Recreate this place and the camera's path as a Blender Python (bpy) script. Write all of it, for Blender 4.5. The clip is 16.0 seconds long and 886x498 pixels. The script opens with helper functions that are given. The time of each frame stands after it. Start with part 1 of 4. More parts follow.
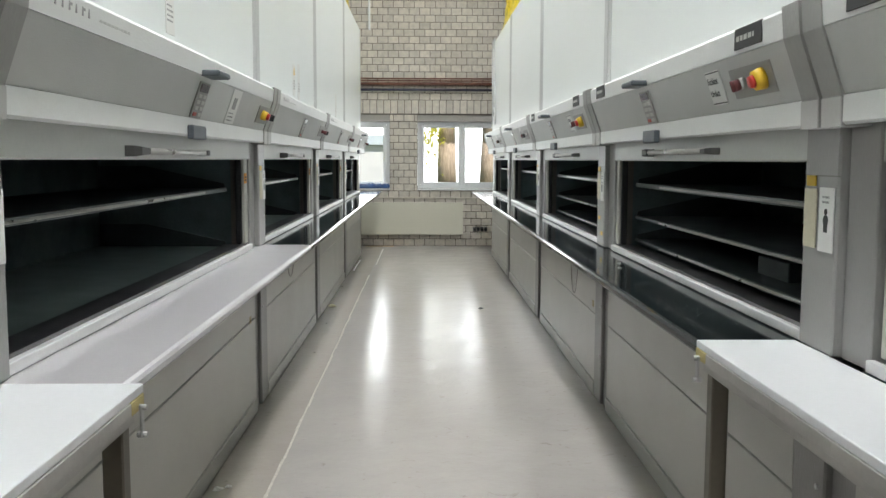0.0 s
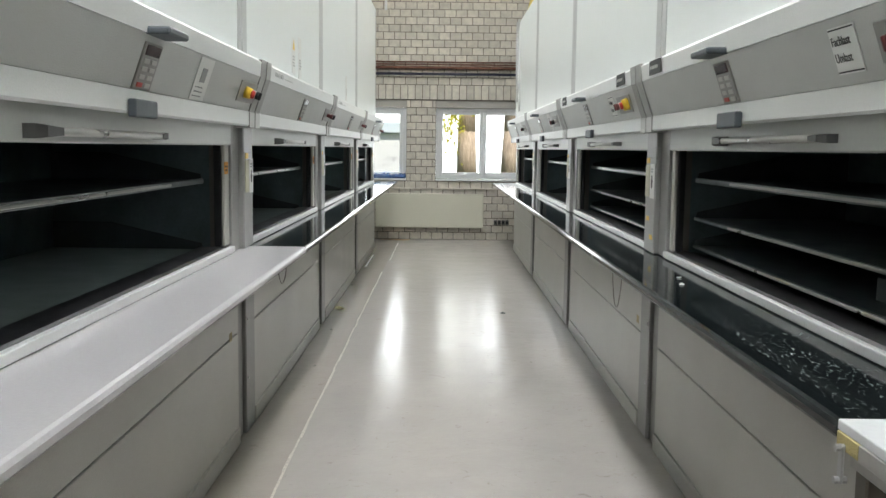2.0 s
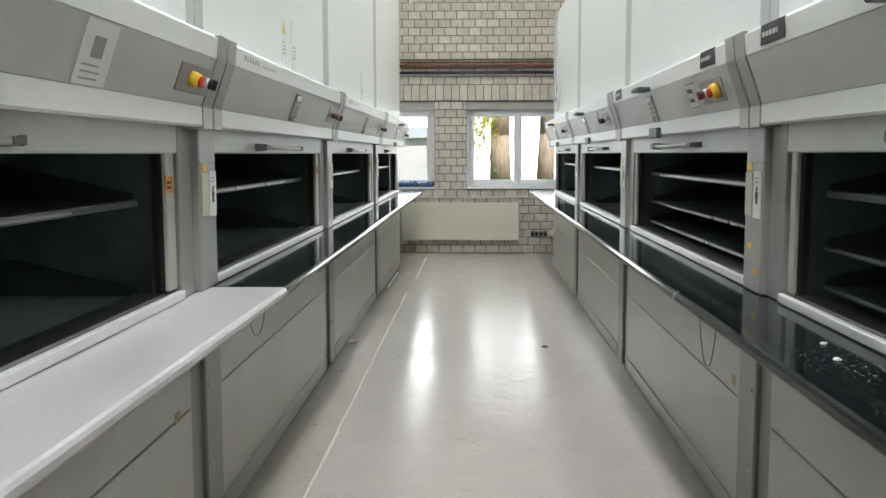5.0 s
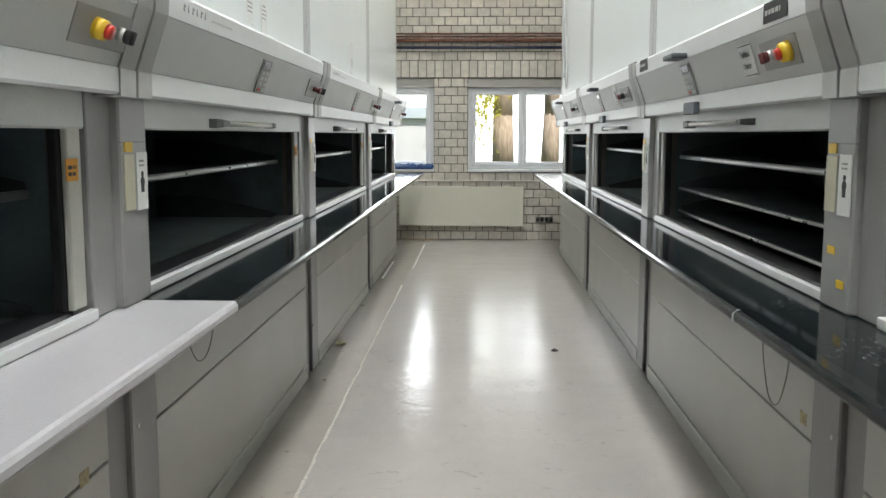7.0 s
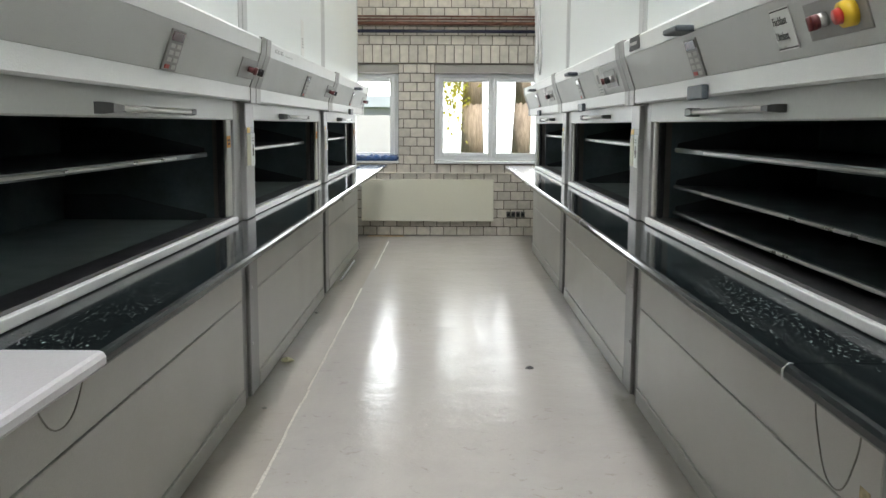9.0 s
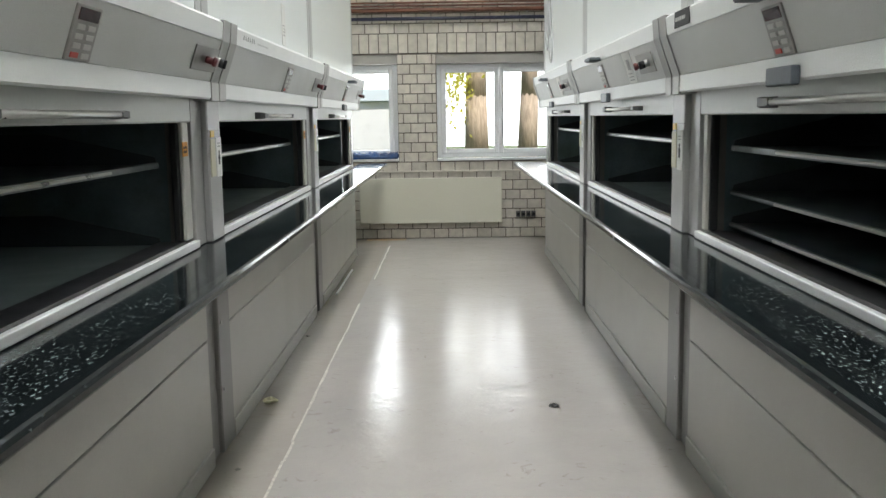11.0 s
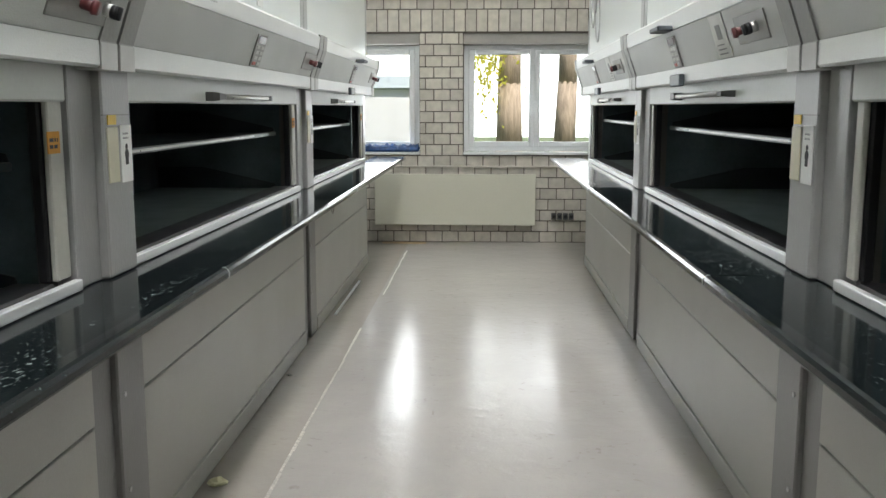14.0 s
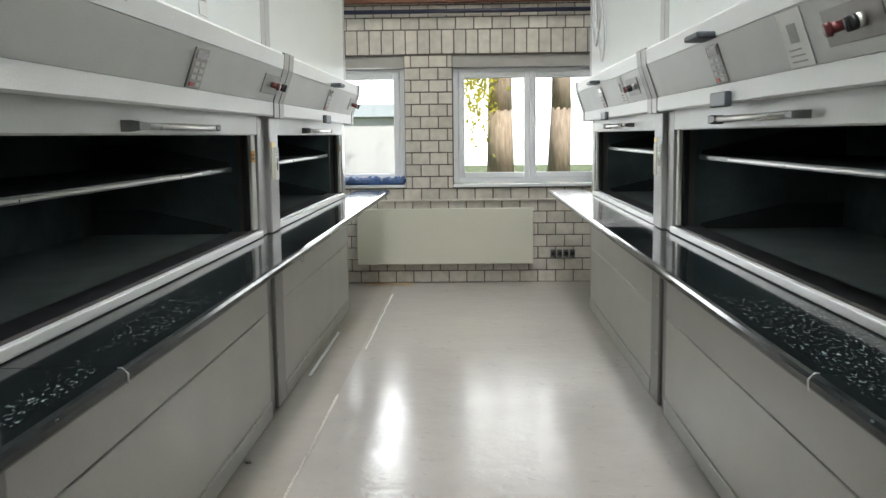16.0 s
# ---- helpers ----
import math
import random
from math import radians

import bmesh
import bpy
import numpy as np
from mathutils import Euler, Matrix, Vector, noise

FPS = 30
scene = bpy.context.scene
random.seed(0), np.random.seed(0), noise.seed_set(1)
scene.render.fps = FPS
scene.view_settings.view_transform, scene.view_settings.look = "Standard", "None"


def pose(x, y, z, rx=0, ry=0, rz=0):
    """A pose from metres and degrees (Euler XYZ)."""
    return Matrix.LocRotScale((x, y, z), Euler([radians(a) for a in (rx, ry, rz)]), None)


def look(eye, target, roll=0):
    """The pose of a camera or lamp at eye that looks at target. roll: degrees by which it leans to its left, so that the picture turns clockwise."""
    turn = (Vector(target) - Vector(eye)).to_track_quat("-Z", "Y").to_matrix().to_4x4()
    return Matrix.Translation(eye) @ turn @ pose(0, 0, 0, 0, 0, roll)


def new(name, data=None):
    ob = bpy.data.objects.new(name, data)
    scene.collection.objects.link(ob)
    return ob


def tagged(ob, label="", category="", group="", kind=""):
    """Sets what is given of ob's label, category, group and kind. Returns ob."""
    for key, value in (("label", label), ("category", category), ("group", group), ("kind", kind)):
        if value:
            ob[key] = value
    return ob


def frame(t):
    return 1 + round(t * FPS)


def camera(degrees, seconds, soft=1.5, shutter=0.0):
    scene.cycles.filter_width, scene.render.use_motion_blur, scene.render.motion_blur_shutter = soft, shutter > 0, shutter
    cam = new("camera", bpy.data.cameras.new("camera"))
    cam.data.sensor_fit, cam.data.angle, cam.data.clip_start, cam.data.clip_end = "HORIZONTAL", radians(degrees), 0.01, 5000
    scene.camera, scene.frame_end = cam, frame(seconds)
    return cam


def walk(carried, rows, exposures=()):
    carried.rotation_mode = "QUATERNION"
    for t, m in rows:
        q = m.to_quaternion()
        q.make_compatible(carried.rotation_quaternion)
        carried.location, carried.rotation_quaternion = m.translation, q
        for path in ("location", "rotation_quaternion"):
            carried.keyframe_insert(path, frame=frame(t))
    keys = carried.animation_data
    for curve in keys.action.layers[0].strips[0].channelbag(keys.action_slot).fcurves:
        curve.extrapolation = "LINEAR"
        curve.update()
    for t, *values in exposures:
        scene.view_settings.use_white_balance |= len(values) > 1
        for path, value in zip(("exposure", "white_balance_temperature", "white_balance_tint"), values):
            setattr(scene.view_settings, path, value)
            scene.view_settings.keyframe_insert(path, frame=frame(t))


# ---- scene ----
cam = camera(52.0, 16.0)
PATH = [
    (0, (0.467, -0.582, 1.544), (0.511, 1.407, 1.348), 0.2),
    (0.5, (0.459, -0.392, 1.528), (0.447, 1.598, 1.33), -0.6),
    (1, (0.48, -0.147, 1.557), (0.471, 1.847, 1.401), 0.5),
    (1.5, (0.497, 0.043, 1.538), (0.489, 2.028, 1.287), 0.6),
    (2, (0.487, 0.314, 1.538), (0.49, 2.302, 1.318), 0.7),
    (2.5, (0.479, 0.512, 1.54), (0.542, 2.496, 1.292), -0.1),
    (3, (0.496, 0.719, 1.521), (0.496, 2.705, 1.282), 0.1),
    (3.5, (0.522, 0.957, 1.541), (0.458, 2.946, 1.339), 0.4),
    (3.7, (0.532, 1.028, 1.537), (0.459, 3.015, 1.321), 0.5),
    (5.8, (0.511, 1.931, 1.538), (0.441, 3.919, 1.333), -0.3),
    (6, (0.527, 2.002, 1.531), (0.451, 3.989, 1.315), 0.0),
    (6.5, (0.544, 2.17, 1.524), (0.48, 4.154, 1.276), 0.1),
    (7, (0.513, 2.39, 1.525), (0.438, 4.373, 1.276), 0.1),
    (7.5, (0.495, 2.587, 1.533), (0.491, 4.571, 1.283), -0.6),
    (8, (0.49, 2.771, 1.514), (0.479, 4.755, 1.265), -0.7),
    (8.5, (0.521, 3.013, 1.53), (0.522, 4.998, 1.283), -0.4),
    (9, (0.541, 3.163, 1.522), (0.533, 5.145, 1.251), 0.3),
    (9.2, (0.543, 3.221, 1.528), (0.52, 5.201, 1.244), 0.2),
    (11.3, (0.531, 4.159, 1.547), (0.513, 6.138, 1.258), -0.9),
    (11.5, (0.544, 4.239, 1.534), (0.51, 6.215, 1.228), -0.3),
    (12, (0.546, 4.491, 1.523), (0.533, 6.467, 1.214), 0.4),
    (12.5, (0.522, 4.797, 1.54), (0.53, 6.776, 1.25), -0.9),
    (13, (0.538, 4.999, 1.527), (0.539, 6.971, 1.192), -0.7),
    (13.5, (0.58, 5.231, 1.539), (0.552, 7.21, 1.255), 0.2),
    (14, (0.595, 5.398, 1.526), (0.507, 7.373, 1.217), -0.0),
    (14.5, (0.571, 5.63, 1.517), (0.514, 7.606, 1.214), 0.0),
    (15, (0.534, 5.857, 1.528), (0.554, 7.833, 1.221), -1.4),
    (15.5, (0.525, 6.035, 1.513), (0.51, 8.015, 1.231), -1.4),
    (16, (0.557, 6.295, 1.527), (0.492, 8.278, 1.279), -0.7),
]
walk(cam, [(t, look(eye, target, roll)) for t, eye, target, roll in PATH])

# ---------- world, light ----------
world = bpy.data.worlds.new("world")
scene.world = world
world.use_nodes = True
wn = world.node_tree
sky = wn.nodes.new("ShaderNodeTexSky")
sky.sky_type = "NISHITA"
sky.sun_disc = False
sky.sun_elevation, sky.sun_rotation = radians(48), radians(156)
wn.links.new(sky.outputs[0], wn.nodes["Background"].inputs[0])
wn.nodes["Background"].inputs[1].default_value = 0.15

sun = new("sun", bpy.data.lights.new("sun", "SUN"))
sun.data.energy, sun.data.angle, sun.data.color = 5.0, radians(0.5), (1.0, 0.95, 0.86)
sun.matrix_world = look((9, 2, 24), (0, 22, 0))

# glow of the added luminaires, which hang out of view
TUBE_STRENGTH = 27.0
WINDOW_WATTS = 32.0


def area(name, eye, target, w, h, watts, colour):
    lamp = new(name, bpy.data.lights.new(name, "AREA"))
    lamp.data.shape, lamp.data.size, lamp.data.size_y = "RECTANGLE", w, h
    lamp.data.energy, lamp.data.color = watts, colour
    lamp.matrix_world = look(eye, target)
    return lamp


# daylight through the two window openings
area("window_light", (1.165, 15.795, 1.66), (1.165, 0, 1.0), 1.4, 1.15, WINDOW_WATTS * 0.22, (0.92, 0.97, 1.0))
area("window_light", (-0.81, 15.795, 1.66), (-0.81, 0, 1.0), 1.2, 1.15, WINDOW_WATTS * 0.8, (0.92, 0.97, 1.0))

# ---------- materials ----------


def material(name, base, rough=0.5, metal=0.0, vary=0.08, scale=6.0, grain=60.0, bump=0.001, spec=0.5, coat=0.0, rvary=0.1, tint=None, each=0.0, stretch=(1, 1, 1)):
    """Paint, metal or board: two scales of variation, fine relief; tint is the colour that the stains run to, each the change from piece to piece."""
    m = bpy.data.materials.new(name)
    m.use_nodes = True
    n, l = m.node_tree.nodes, m.node_tree.links
    b = n["Principled BSDF"]
    tc, mp = n.new("ShaderNodeTexCoord"), n.new("ShaderNodeMapping")
    geo = n.new("ShaderNodeNewGeometry")
    l.new(geo.outputs["Position"], mp.inputs[0])
    mp.inputs["Scale"].default_value = stretch
    big, fine = n.new("ShaderNodeTexNoise"), n.new("ShaderNodeTexNoise")
    big.inputs["Scale"].default_value, big.inputs["Detail"].default_value = scale, 6
    fine.inputs["Scale"].default_value, fine.inputs["Detail"].default_value = grain, 4
    l.new(mp.outputs[0], big.inputs["Vector"]), l.new(mp.outputs[0], fine.inputs["Vector"])
    ramp = n.new("ShaderNodeMapRange")
    ramp.inputs[1].default_value, ramp.inputs[2].default_value = 0.35, 0.7
    l.new(big.outputs[0], ramp.inputs[0])
    mix = n.new("ShaderNodeMix")
    mix.data_type = "RGBA"
    mix.inputs[6].default_value = (*base, 1)
    dark = tint or tuple(c * (1 - vary * 2) for c in base)
    mix.inputs[7].default_value = (*dark, 1)
    amount = n.new("ShaderNodeMath")
    amount.operation = "MULTIPLY"
    amount.inputs[1].default_value = min(1.0, vary * 6 if not tint else vary)
    l.new(ramp.outputs[0], amount.inputs[0]), l.new(amount.outputs[0], mix.inputs[0])
    mix2 = n.new("ShaderNodeMix")
    mix2.data_type, mix2.blend_type = "RGBA", "MULTIPLY"
    mix2.inputs[0].default_value = 1.0
    gr = n.new("ShaderNodeMapRange")
    gr.inputs[3].default_value, gr.inputs[4].default_value = 1 - vary, 1 + vary
    l.new(fine.outputs[0], gr.inputs[0])
    last = gr.outputs[0]
    if each:
        info, er, mul = n.new("ShaderNodeObjectInfo"), n.new("ShaderNodeMapRange"), n.new("ShaderNodeMath")
        er.inputs[3].default_value, er.inputs[4].default_value = 1 - each, 1 + each * 0.5
        mul.operation = "MULTIPLY"
        isl, av = n.new("ShaderNodeMath"), n.new("ShaderNodeMath")
        isl.operation, av.operation = "ADD", "FRACT"
        l.new(info.outputs["Random"], isl.inputs[0]), l.new(geo.outputs["Random Per Island"], isl.inputs[1])
        l.new(isl.outputs[0], av.inputs[0]), l.new(av.outputs[0], er.inputs[0])
        l.new(er.outputs[0], mul.inputs[0]), l.new(last, mul.inputs[1])
        last = mul.outputs[0]
    l.new(mix.outputs[2], mix2.inputs[6]), l.new(last, mix2.inputs[7])
    l.new(mix2.outputs[2], b.inputs["Base Color"])
    rr = n.new("ShaderNodeMapRange")
    rr.inputs[3].default_value, rr.inputs[4].default_value = max(0.02, rough - rvary), min(1, rough + rvary)
    l.new(big.outputs[0], rr.inputs[0]), l.new(rr.outputs[0], b.inputs["Roughness"])
    b.inputs["Metallic"].default_value = metal
    b.inputs["Specular IOR Level"].default_value = spec
    b.inputs["Coat Weight"].default_value = coat
    b.inputs["Coat Roughness"].default_value = 0.08
    bp = n.new("ShaderNodeBump")
    bp.inputs["Strength"].default_value, bp.inputs["Distance"].default_value = 0.5, bump
    l.new(fine.outputs[0], bp.inputs["Height"]), l.new(bp.outputs[0], b.inputs["Normal"])
    return m


def flecked(name, base, fleck, low, rough=0.08, streak=1.0, gloss=0.5):
    """Polished stone board: dark ground, drifting flecks of a lighter colour."""
    m = bpy.data.materials.new(name)
    m.use_nodes = True
    n, l = m.node_tree.nodes, m.node_tree.links
    b, geo = n["Principled BSDF"], n.new("ShaderNodeNewGeometry")
    warp, v, patch = n.new("ShaderNodeTexNoise"), n.new("ShaderNodeTexNoise"), n.new("ShaderNodeTexNoise")
    warp.inputs["Scale"].default_value = 14
    v.inputs["Scale"].default_value, v.inputs["Detail"].default_value, v.inputs["Distortion"].default_value = 110, 3, 0.5
    patch.inputs["Scale"].default_value, patch.inputs["Detail"].default_value = 3.5, 3
    drawn = n.new("ShaderNodeMapping")
    drawn.inputs["Scale"].default_value = (1, streak, 1)
    l.new(geo.outputs["Position"], drawn.inputs[0])
    for q in (warp, v, patch):
        l.new(drawn.outputs[0], q.inputs["Vector"])
    r1, r2, mul, mix = n.new("ShaderNodeMapRange"), n.new("ShaderNodeMapRange"), n.new("ShaderNodeMath"), n.new("ShaderNodeMix")
    b.inputs["Specular IOR Level"].default_value = gloss
    r1.inputs[1].default_value, r1.inputs[2].default_value = low, low + 0.14
    r2.inputs[1].default_value, r2.inputs[2].default_value = 0.36, 0.60
    l.new(v.outputs[0], r1.inputs[0]), l.new(patch.outputs[0], r2.inputs[0])
    mul.operation, mix.data_type = "MULTIPLY", "RGBA"
    l.new(r1.outputs[0], mul.inputs[0]), l.new(r2.outputs[0], mul.inputs[1]), l.new(mul.outputs[0], mix.inputs[0])
    mix.inputs[6].default_value, mix.inputs[7].default_value = (*base, 1), (*fleck, 1)
    l.new(mix.outputs[2], b.inputs["Base Color"])
    rr = n.new("ShaderNodeMapRange")
    rr.inputs[3].default_value, rr.inputs[4].default_value = rough * 0.6, rough * 1.8
    l.new(patch.outputs[0], rr.inputs[0]), l.new(rr.outputs[0], b.inputs["Roughness"])
    return m


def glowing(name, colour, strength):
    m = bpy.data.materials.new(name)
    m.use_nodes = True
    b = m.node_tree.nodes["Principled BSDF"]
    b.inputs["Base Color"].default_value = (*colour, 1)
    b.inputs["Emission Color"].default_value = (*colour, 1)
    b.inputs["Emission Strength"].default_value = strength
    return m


def floor_material():
    """Grey-beige sealed floor: glossy, scuffed, dusty towards the machine bases, with shallow waviness."""
    m = bpy.data.materials.new("sealed_floor")
    m.use_nodes = True
    n, l = m.node_tree.nodes, m.node_tree.links
    b, geo = n["Principled BSDF"], n.new("ShaderNodeNewGeometry")

    def noise_tex(scale, detail, dist=0.0):
        q = n.new("ShaderNodeTexNoise")
        q.inputs["Scale"].default_value, q.inputs["Detail"].default_value, q.inputs["Distortion"].default_value = scale, detail, dist
        l.new(geo.outputs["Position"], q.inputs["Vector"])
        return q

    big, mid, fine, scuff, ripple = noise_tex(0.9, 4), noise_tex(4.5, 4, 0.3), noise_tex(120, 3), noise_tex(9, 8, 2.0), noise_tex(17, 2, 0.4)
    mix = n.new("ShaderNodeMix")
    mix.data_type = "RGBA"
    mix.inputs[6].default_value, mix.inputs[7].default_value = (0.55, 0.51, 0.474, 1), (0.44, 0.418, 0.39, 1)
    l.new(big.outputs[0], mix.inputs[0])
    r = n.new("ShaderNodeMapRange")
    r.inputs[1].default_value, r.inputs[2].default_value, r.inputs[3].default_value, r.inputs[4].default_value = 0.3, 0.75, 1.02, 0.95
    l.new(mid.outputs[0], r.inputs[0])
    mul = n.new("ShaderNodeMix")
    mul.data_type, mul.blend_type = "RGBA", "MULTIPLY"
    mul.inputs[0].default_value = 1
    l.new(mix.outputs[2], mul.inputs[6]), l.new(r.outputs[0], mul.inputs[7])
    sep, older, coat = n.new("ShaderNodeSeparateXYZ"), n.new("ShaderNodeMapRange"), n.new("ShaderNodeMix")
    l.new(geo.outputs["Position"], sep.inputs[0])
    older.inputs[1].default_value, older.inputs[2].default_value, older.inputs[3].default_value, older.inputs[4].default_value = -0.255, -0.249, 0.8, 0.0
    l.new(sep.outputs["X"], older.inputs[0])
    coat.data_type, coat.blend_type = "RGBA", "MULTIPLY"
    coat.inputs[7].default_value = (0.86, 0.83, 0.78, 1)
    l.new(older.outputs[0], coat.inputs[0]), l.new(mul.outputs[2], coat.inputs[6])
    sr, mix3 = n.new("ShaderNodeMapRange"), n.new("ShaderNodeMix")
    sr.inputs[1].default_value, sr.inputs[2].default_value, sr.inputs[4].default_value = 0.64, 0.74, 0.38
    l.new(scuff.outputs[0], sr.inputs[0])
    mix3.data_type = "RGBA"
    mix3.inputs[7].default_value = (0.22, 0.19, 0.16, 1)
    l.new(sr.outputs[0], mix3.inputs[0]), l.new(coat.outputs[2], mix3.inputs[6])
    l.new(mix3.outputs[2], b.inputs["Base Color"])
    rr = n.new("ShaderNodeMapRange")
    rr.inputs[1].default_value, rr.inputs[2].default_value, rr.inputs[3].default_value, rr.inputs[4].default_value = 0.3, 0.75, 0.15, 0.25
    l.new(mid.outputs[0], rr.inputs[0]), l.new(rr.outputs[0], b.inputs["Roughness"])
    b.inputs["Specular IOR Level"].default_value = 0.55
    add = n.new("ShaderNodeMath")
    add.operation = "MULTIPLY_ADD"
    add.inputs[1].default_value = 0.02
    l.new(fine.outputs[0], add.inputs[0]), l.new(mid.outputs[0], add.inputs[2])
    wave = n.new("ShaderNodeMath")
    wave.operation = "MULTIPLY_ADD"
    wave.inputs[1].default_value = 0.3
    l.new(ripple.outputs[0], wave.inputs[0]), l.new(add.outputs[0], wave.inputs[2])
    bp = n.new("ShaderNodeBump")
    bp.inputs["Strength"].default_value, bp.inputs["Distance"].default_value = 0.5, 0.008
    l.new(wave.outputs[0], bp.inputs["Height"]), l.new(bp.outputs[0], b.inputs["Normal"])
    return m


def leaf_material():
    """Thin yellow-green leaves that let light through."""
    m = bpy.data.materials.new("yellow_green_leaf")
    m.use_nodes = True
    n, l = m.node_tree.nodes, m.node_tree.links
    geo, ramp = n.new("ShaderNodeNewGeometry"), n.new("ShaderNodeMix")
    ramp.data_type = "RGBA"
    ramp.inputs[6].default_value, ramp.inputs[7].default_value = (0.80, 0.72, 0.12, 1), (0.62, 0.64, 0.14, 1)
    l.new(geo.outputs["Random Per Island"], ramp.inputs[0])
    d, t, mix = n.new("ShaderNodeBsdfDiffuse"), n.new("ShaderNodeBsdfTranslucent"), n.new("ShaderNodeMixShader")
    l.new(ramp.outputs[2], d.inputs[0]), l.new(ramp.outputs[2], t.inputs[0])
    l.new(d.outputs[0], mix.inputs[1]), l.new(t.outputs[0], mix.inputs[2])
    l.new(mix.outputs[0], n["Material Output"].inputs[0])
    return m


M_FLOOR = floor_material()
M_PANEL = material("panel_paint", (0.465, 0.460, 0.420), 0.34, rvary=0.04, vary=0.07, scale=2.5, bump=0.002, grain=150)
M_WHITE = material("white_panel_paint", (0.80, 0.83, 0.81), 0.38, vary=0.015, scale=1.5, bump=0.0006, grain=120, rvary=0.03)
M_LIP = material("canopy_light_paint", (0.80, 0.81, 0.79), 0.4, vary=0.04, scale=4, bump=0.003, grain=160)
M_DOOR = material("lift_door_grey_paint", (0.58, 0.595, 0.56), 0.4, vary=0.05, scale=3)
# darker than the lip: shade of the downward-facing slant put into its grey
M_SLANT = material("canopy_grey_with_shade", (0.54, 0.545, 0.52), 0.42, vary=0.05, scale=4, bump=0.004, grain=220)
M_CAP = material("canopy_end_grey_plastic", (0.335, 0.33, 0.31), 0.45, vary=0.06, scale=8, bump=0.003)
M_ENDLIP = material("pale_grey_moulding", (0.52, 0.515, 0.49), 0.45, vary=0.05, scale=8)
M_POST = material("post_grey_paint", (0.345, 0.34, 0.325), 0.34, rvary=0.04, vary=0.06, scale=3, bump=0.002, grain=140, stretch=(1, 1, 0.3))
M_BASEPOST = material("base_post_dark_grey_paint", (0.25, 0.245, 0.235), 0.34, rvary=0.04, vary=0.07, scale=3, bump=0.002, grain=140, stretch=(1, 1, 0.3))
M_STRIP = material("joint_strip_grey_paint", (0.50, 0.51, 0.50), 0.4, vary=0.04, scale=3)
M_POSTD = material("recess_dark_grey_paint", (0.22, 0.215, 0.20), 0.4, vary=0.1, scale=5, bump=0.003)
M_ALU = material("brushed_aluminium", (0.56, 0.56, 0.56), 0.38, metal=0.85, vary=0.06, scale=5, grain=200, bump=0.002)
M_SILL = material("bright_sill_aluminium", (0.78, 0.78, 0.77), 0.36, metal=0.25, vary=0.04, scale=5, grain=200, bump=0.001)
M_CREAM = material("cream_jamb_paint", (0.52, 0.51, 0.45), 0.4, vary=0.06, scale=5, bump=0.002)
M_DARK = material("dark_interior_steel", (0.18, 0.24, 0.255), 0.5, vary=0.2, scale=5, bump=0.002)
# kept very dark: the slot's dimness is put into this colour
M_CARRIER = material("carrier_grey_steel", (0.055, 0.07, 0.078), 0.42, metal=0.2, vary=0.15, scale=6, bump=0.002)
# paler copy of the carrier steel, light on the lowest shelf painted in
M_CARRIER_LIT = material("lit_carrier_steel", (0.24, 0.29, 0.29), 0.4, metal=0.1, vary=0.12, scale=6, bump=0.002)
M_SHELF = material("shelf_edge_steel", (0.20, 0.22, 0.22), 0.34, metal=0.6, vary=0.1, scale=6, bump=0.002)
M_HANDLE = material("handle_aluminium", (0.62, 0.61, 0.58), 0.3, metal=0.8, vary=0.06, bump=0.001)
M_HEND = material("handle_end_grey_plastic", (0.13, 0.13, 0.125), 0.45, vary=0.08)
M_BLUEGREY = material("blue_grey_plastic", (0.10, 0.115, 0.13), 0.45, vary=0.1)
M_KEYS = material("keypad_grey_foil", (0.30, 0.29, 0.27), 0.4, vary=0.06)
M_KEY = material("key_light_foil", (0.52, 0.51, 0.48), 0.45, vary=0.05)
M_BLACK = material("black_plastic", (0.015, 0.015, 0.016), 0.35, vary=0.1)
M_DISPLAY = material("dark_red_display", (0.05, 0.008, 0.008), 0.12, vary=0.1)
M_RED = material("red_plastic", (0.55, 0.035, 0.02), 0.32, vary=0.1)
M_DKRED = material("maroon_plastic", (0.13, 0.028, 0.028), 0.3, vary=0.1)
M_YELLOW = material("yellow_plastic", (0.80, 0.52, 0.03), 0.4, vary=0.08)
M_PAPER = material("white_paper", (0.80, 0.80, 0.77), 0.7, vary=0.03)
M_PALEY = material("pale_yellow_label", (0.72, 0.69, 0.45), 0.6, vary=0.06)
M_PALEC = material("yellowed_cream_plastic", (0.60, 0.57, 0.42), 0.5, vary=0.06)
M_PALEB = material("yellowed_glue", (0.46, 0.38, 0.20), 0.6, vary=0.25, scale=40)
M_INK = material("black_ink", (0.03, 0.03, 0.03), 0.6, vary=0.1)
M_GREYINK = material("grey_ink", (0.35, 0.35, 0.34), 0.6, vary=0.1)
M_ORANGE = material("orange_label", (0.75, 0.33, 0.03), 0.6, vary=0.08)
M_STONE = flecked("black_fleck_stone_board", (0.010, 0.013, 0.014), (0.32, 0.38, 0.365), 0.576, streak=0.45, gloss=0.10)
M_STONE_EDGE = flecked("black_fleck_stone_edge", (0.010, 0.013, 0.014), (0.20, 0.24, 0.23), 0.66, streak=0.45, gloss=0.22)
M_GREYTOP = material("grey_speckled_laminate", (0.56, 0.545, 0.555), 0.24, vary=0.05, scale=5, grain=90, bump=0.0008, rvary=0.04)
M_LIGHTTOP = flecked("light_grey_board", (0.40, 0.40, 0.40), (0.55, 0.55, 0.55), 0.5, rough=0.10)
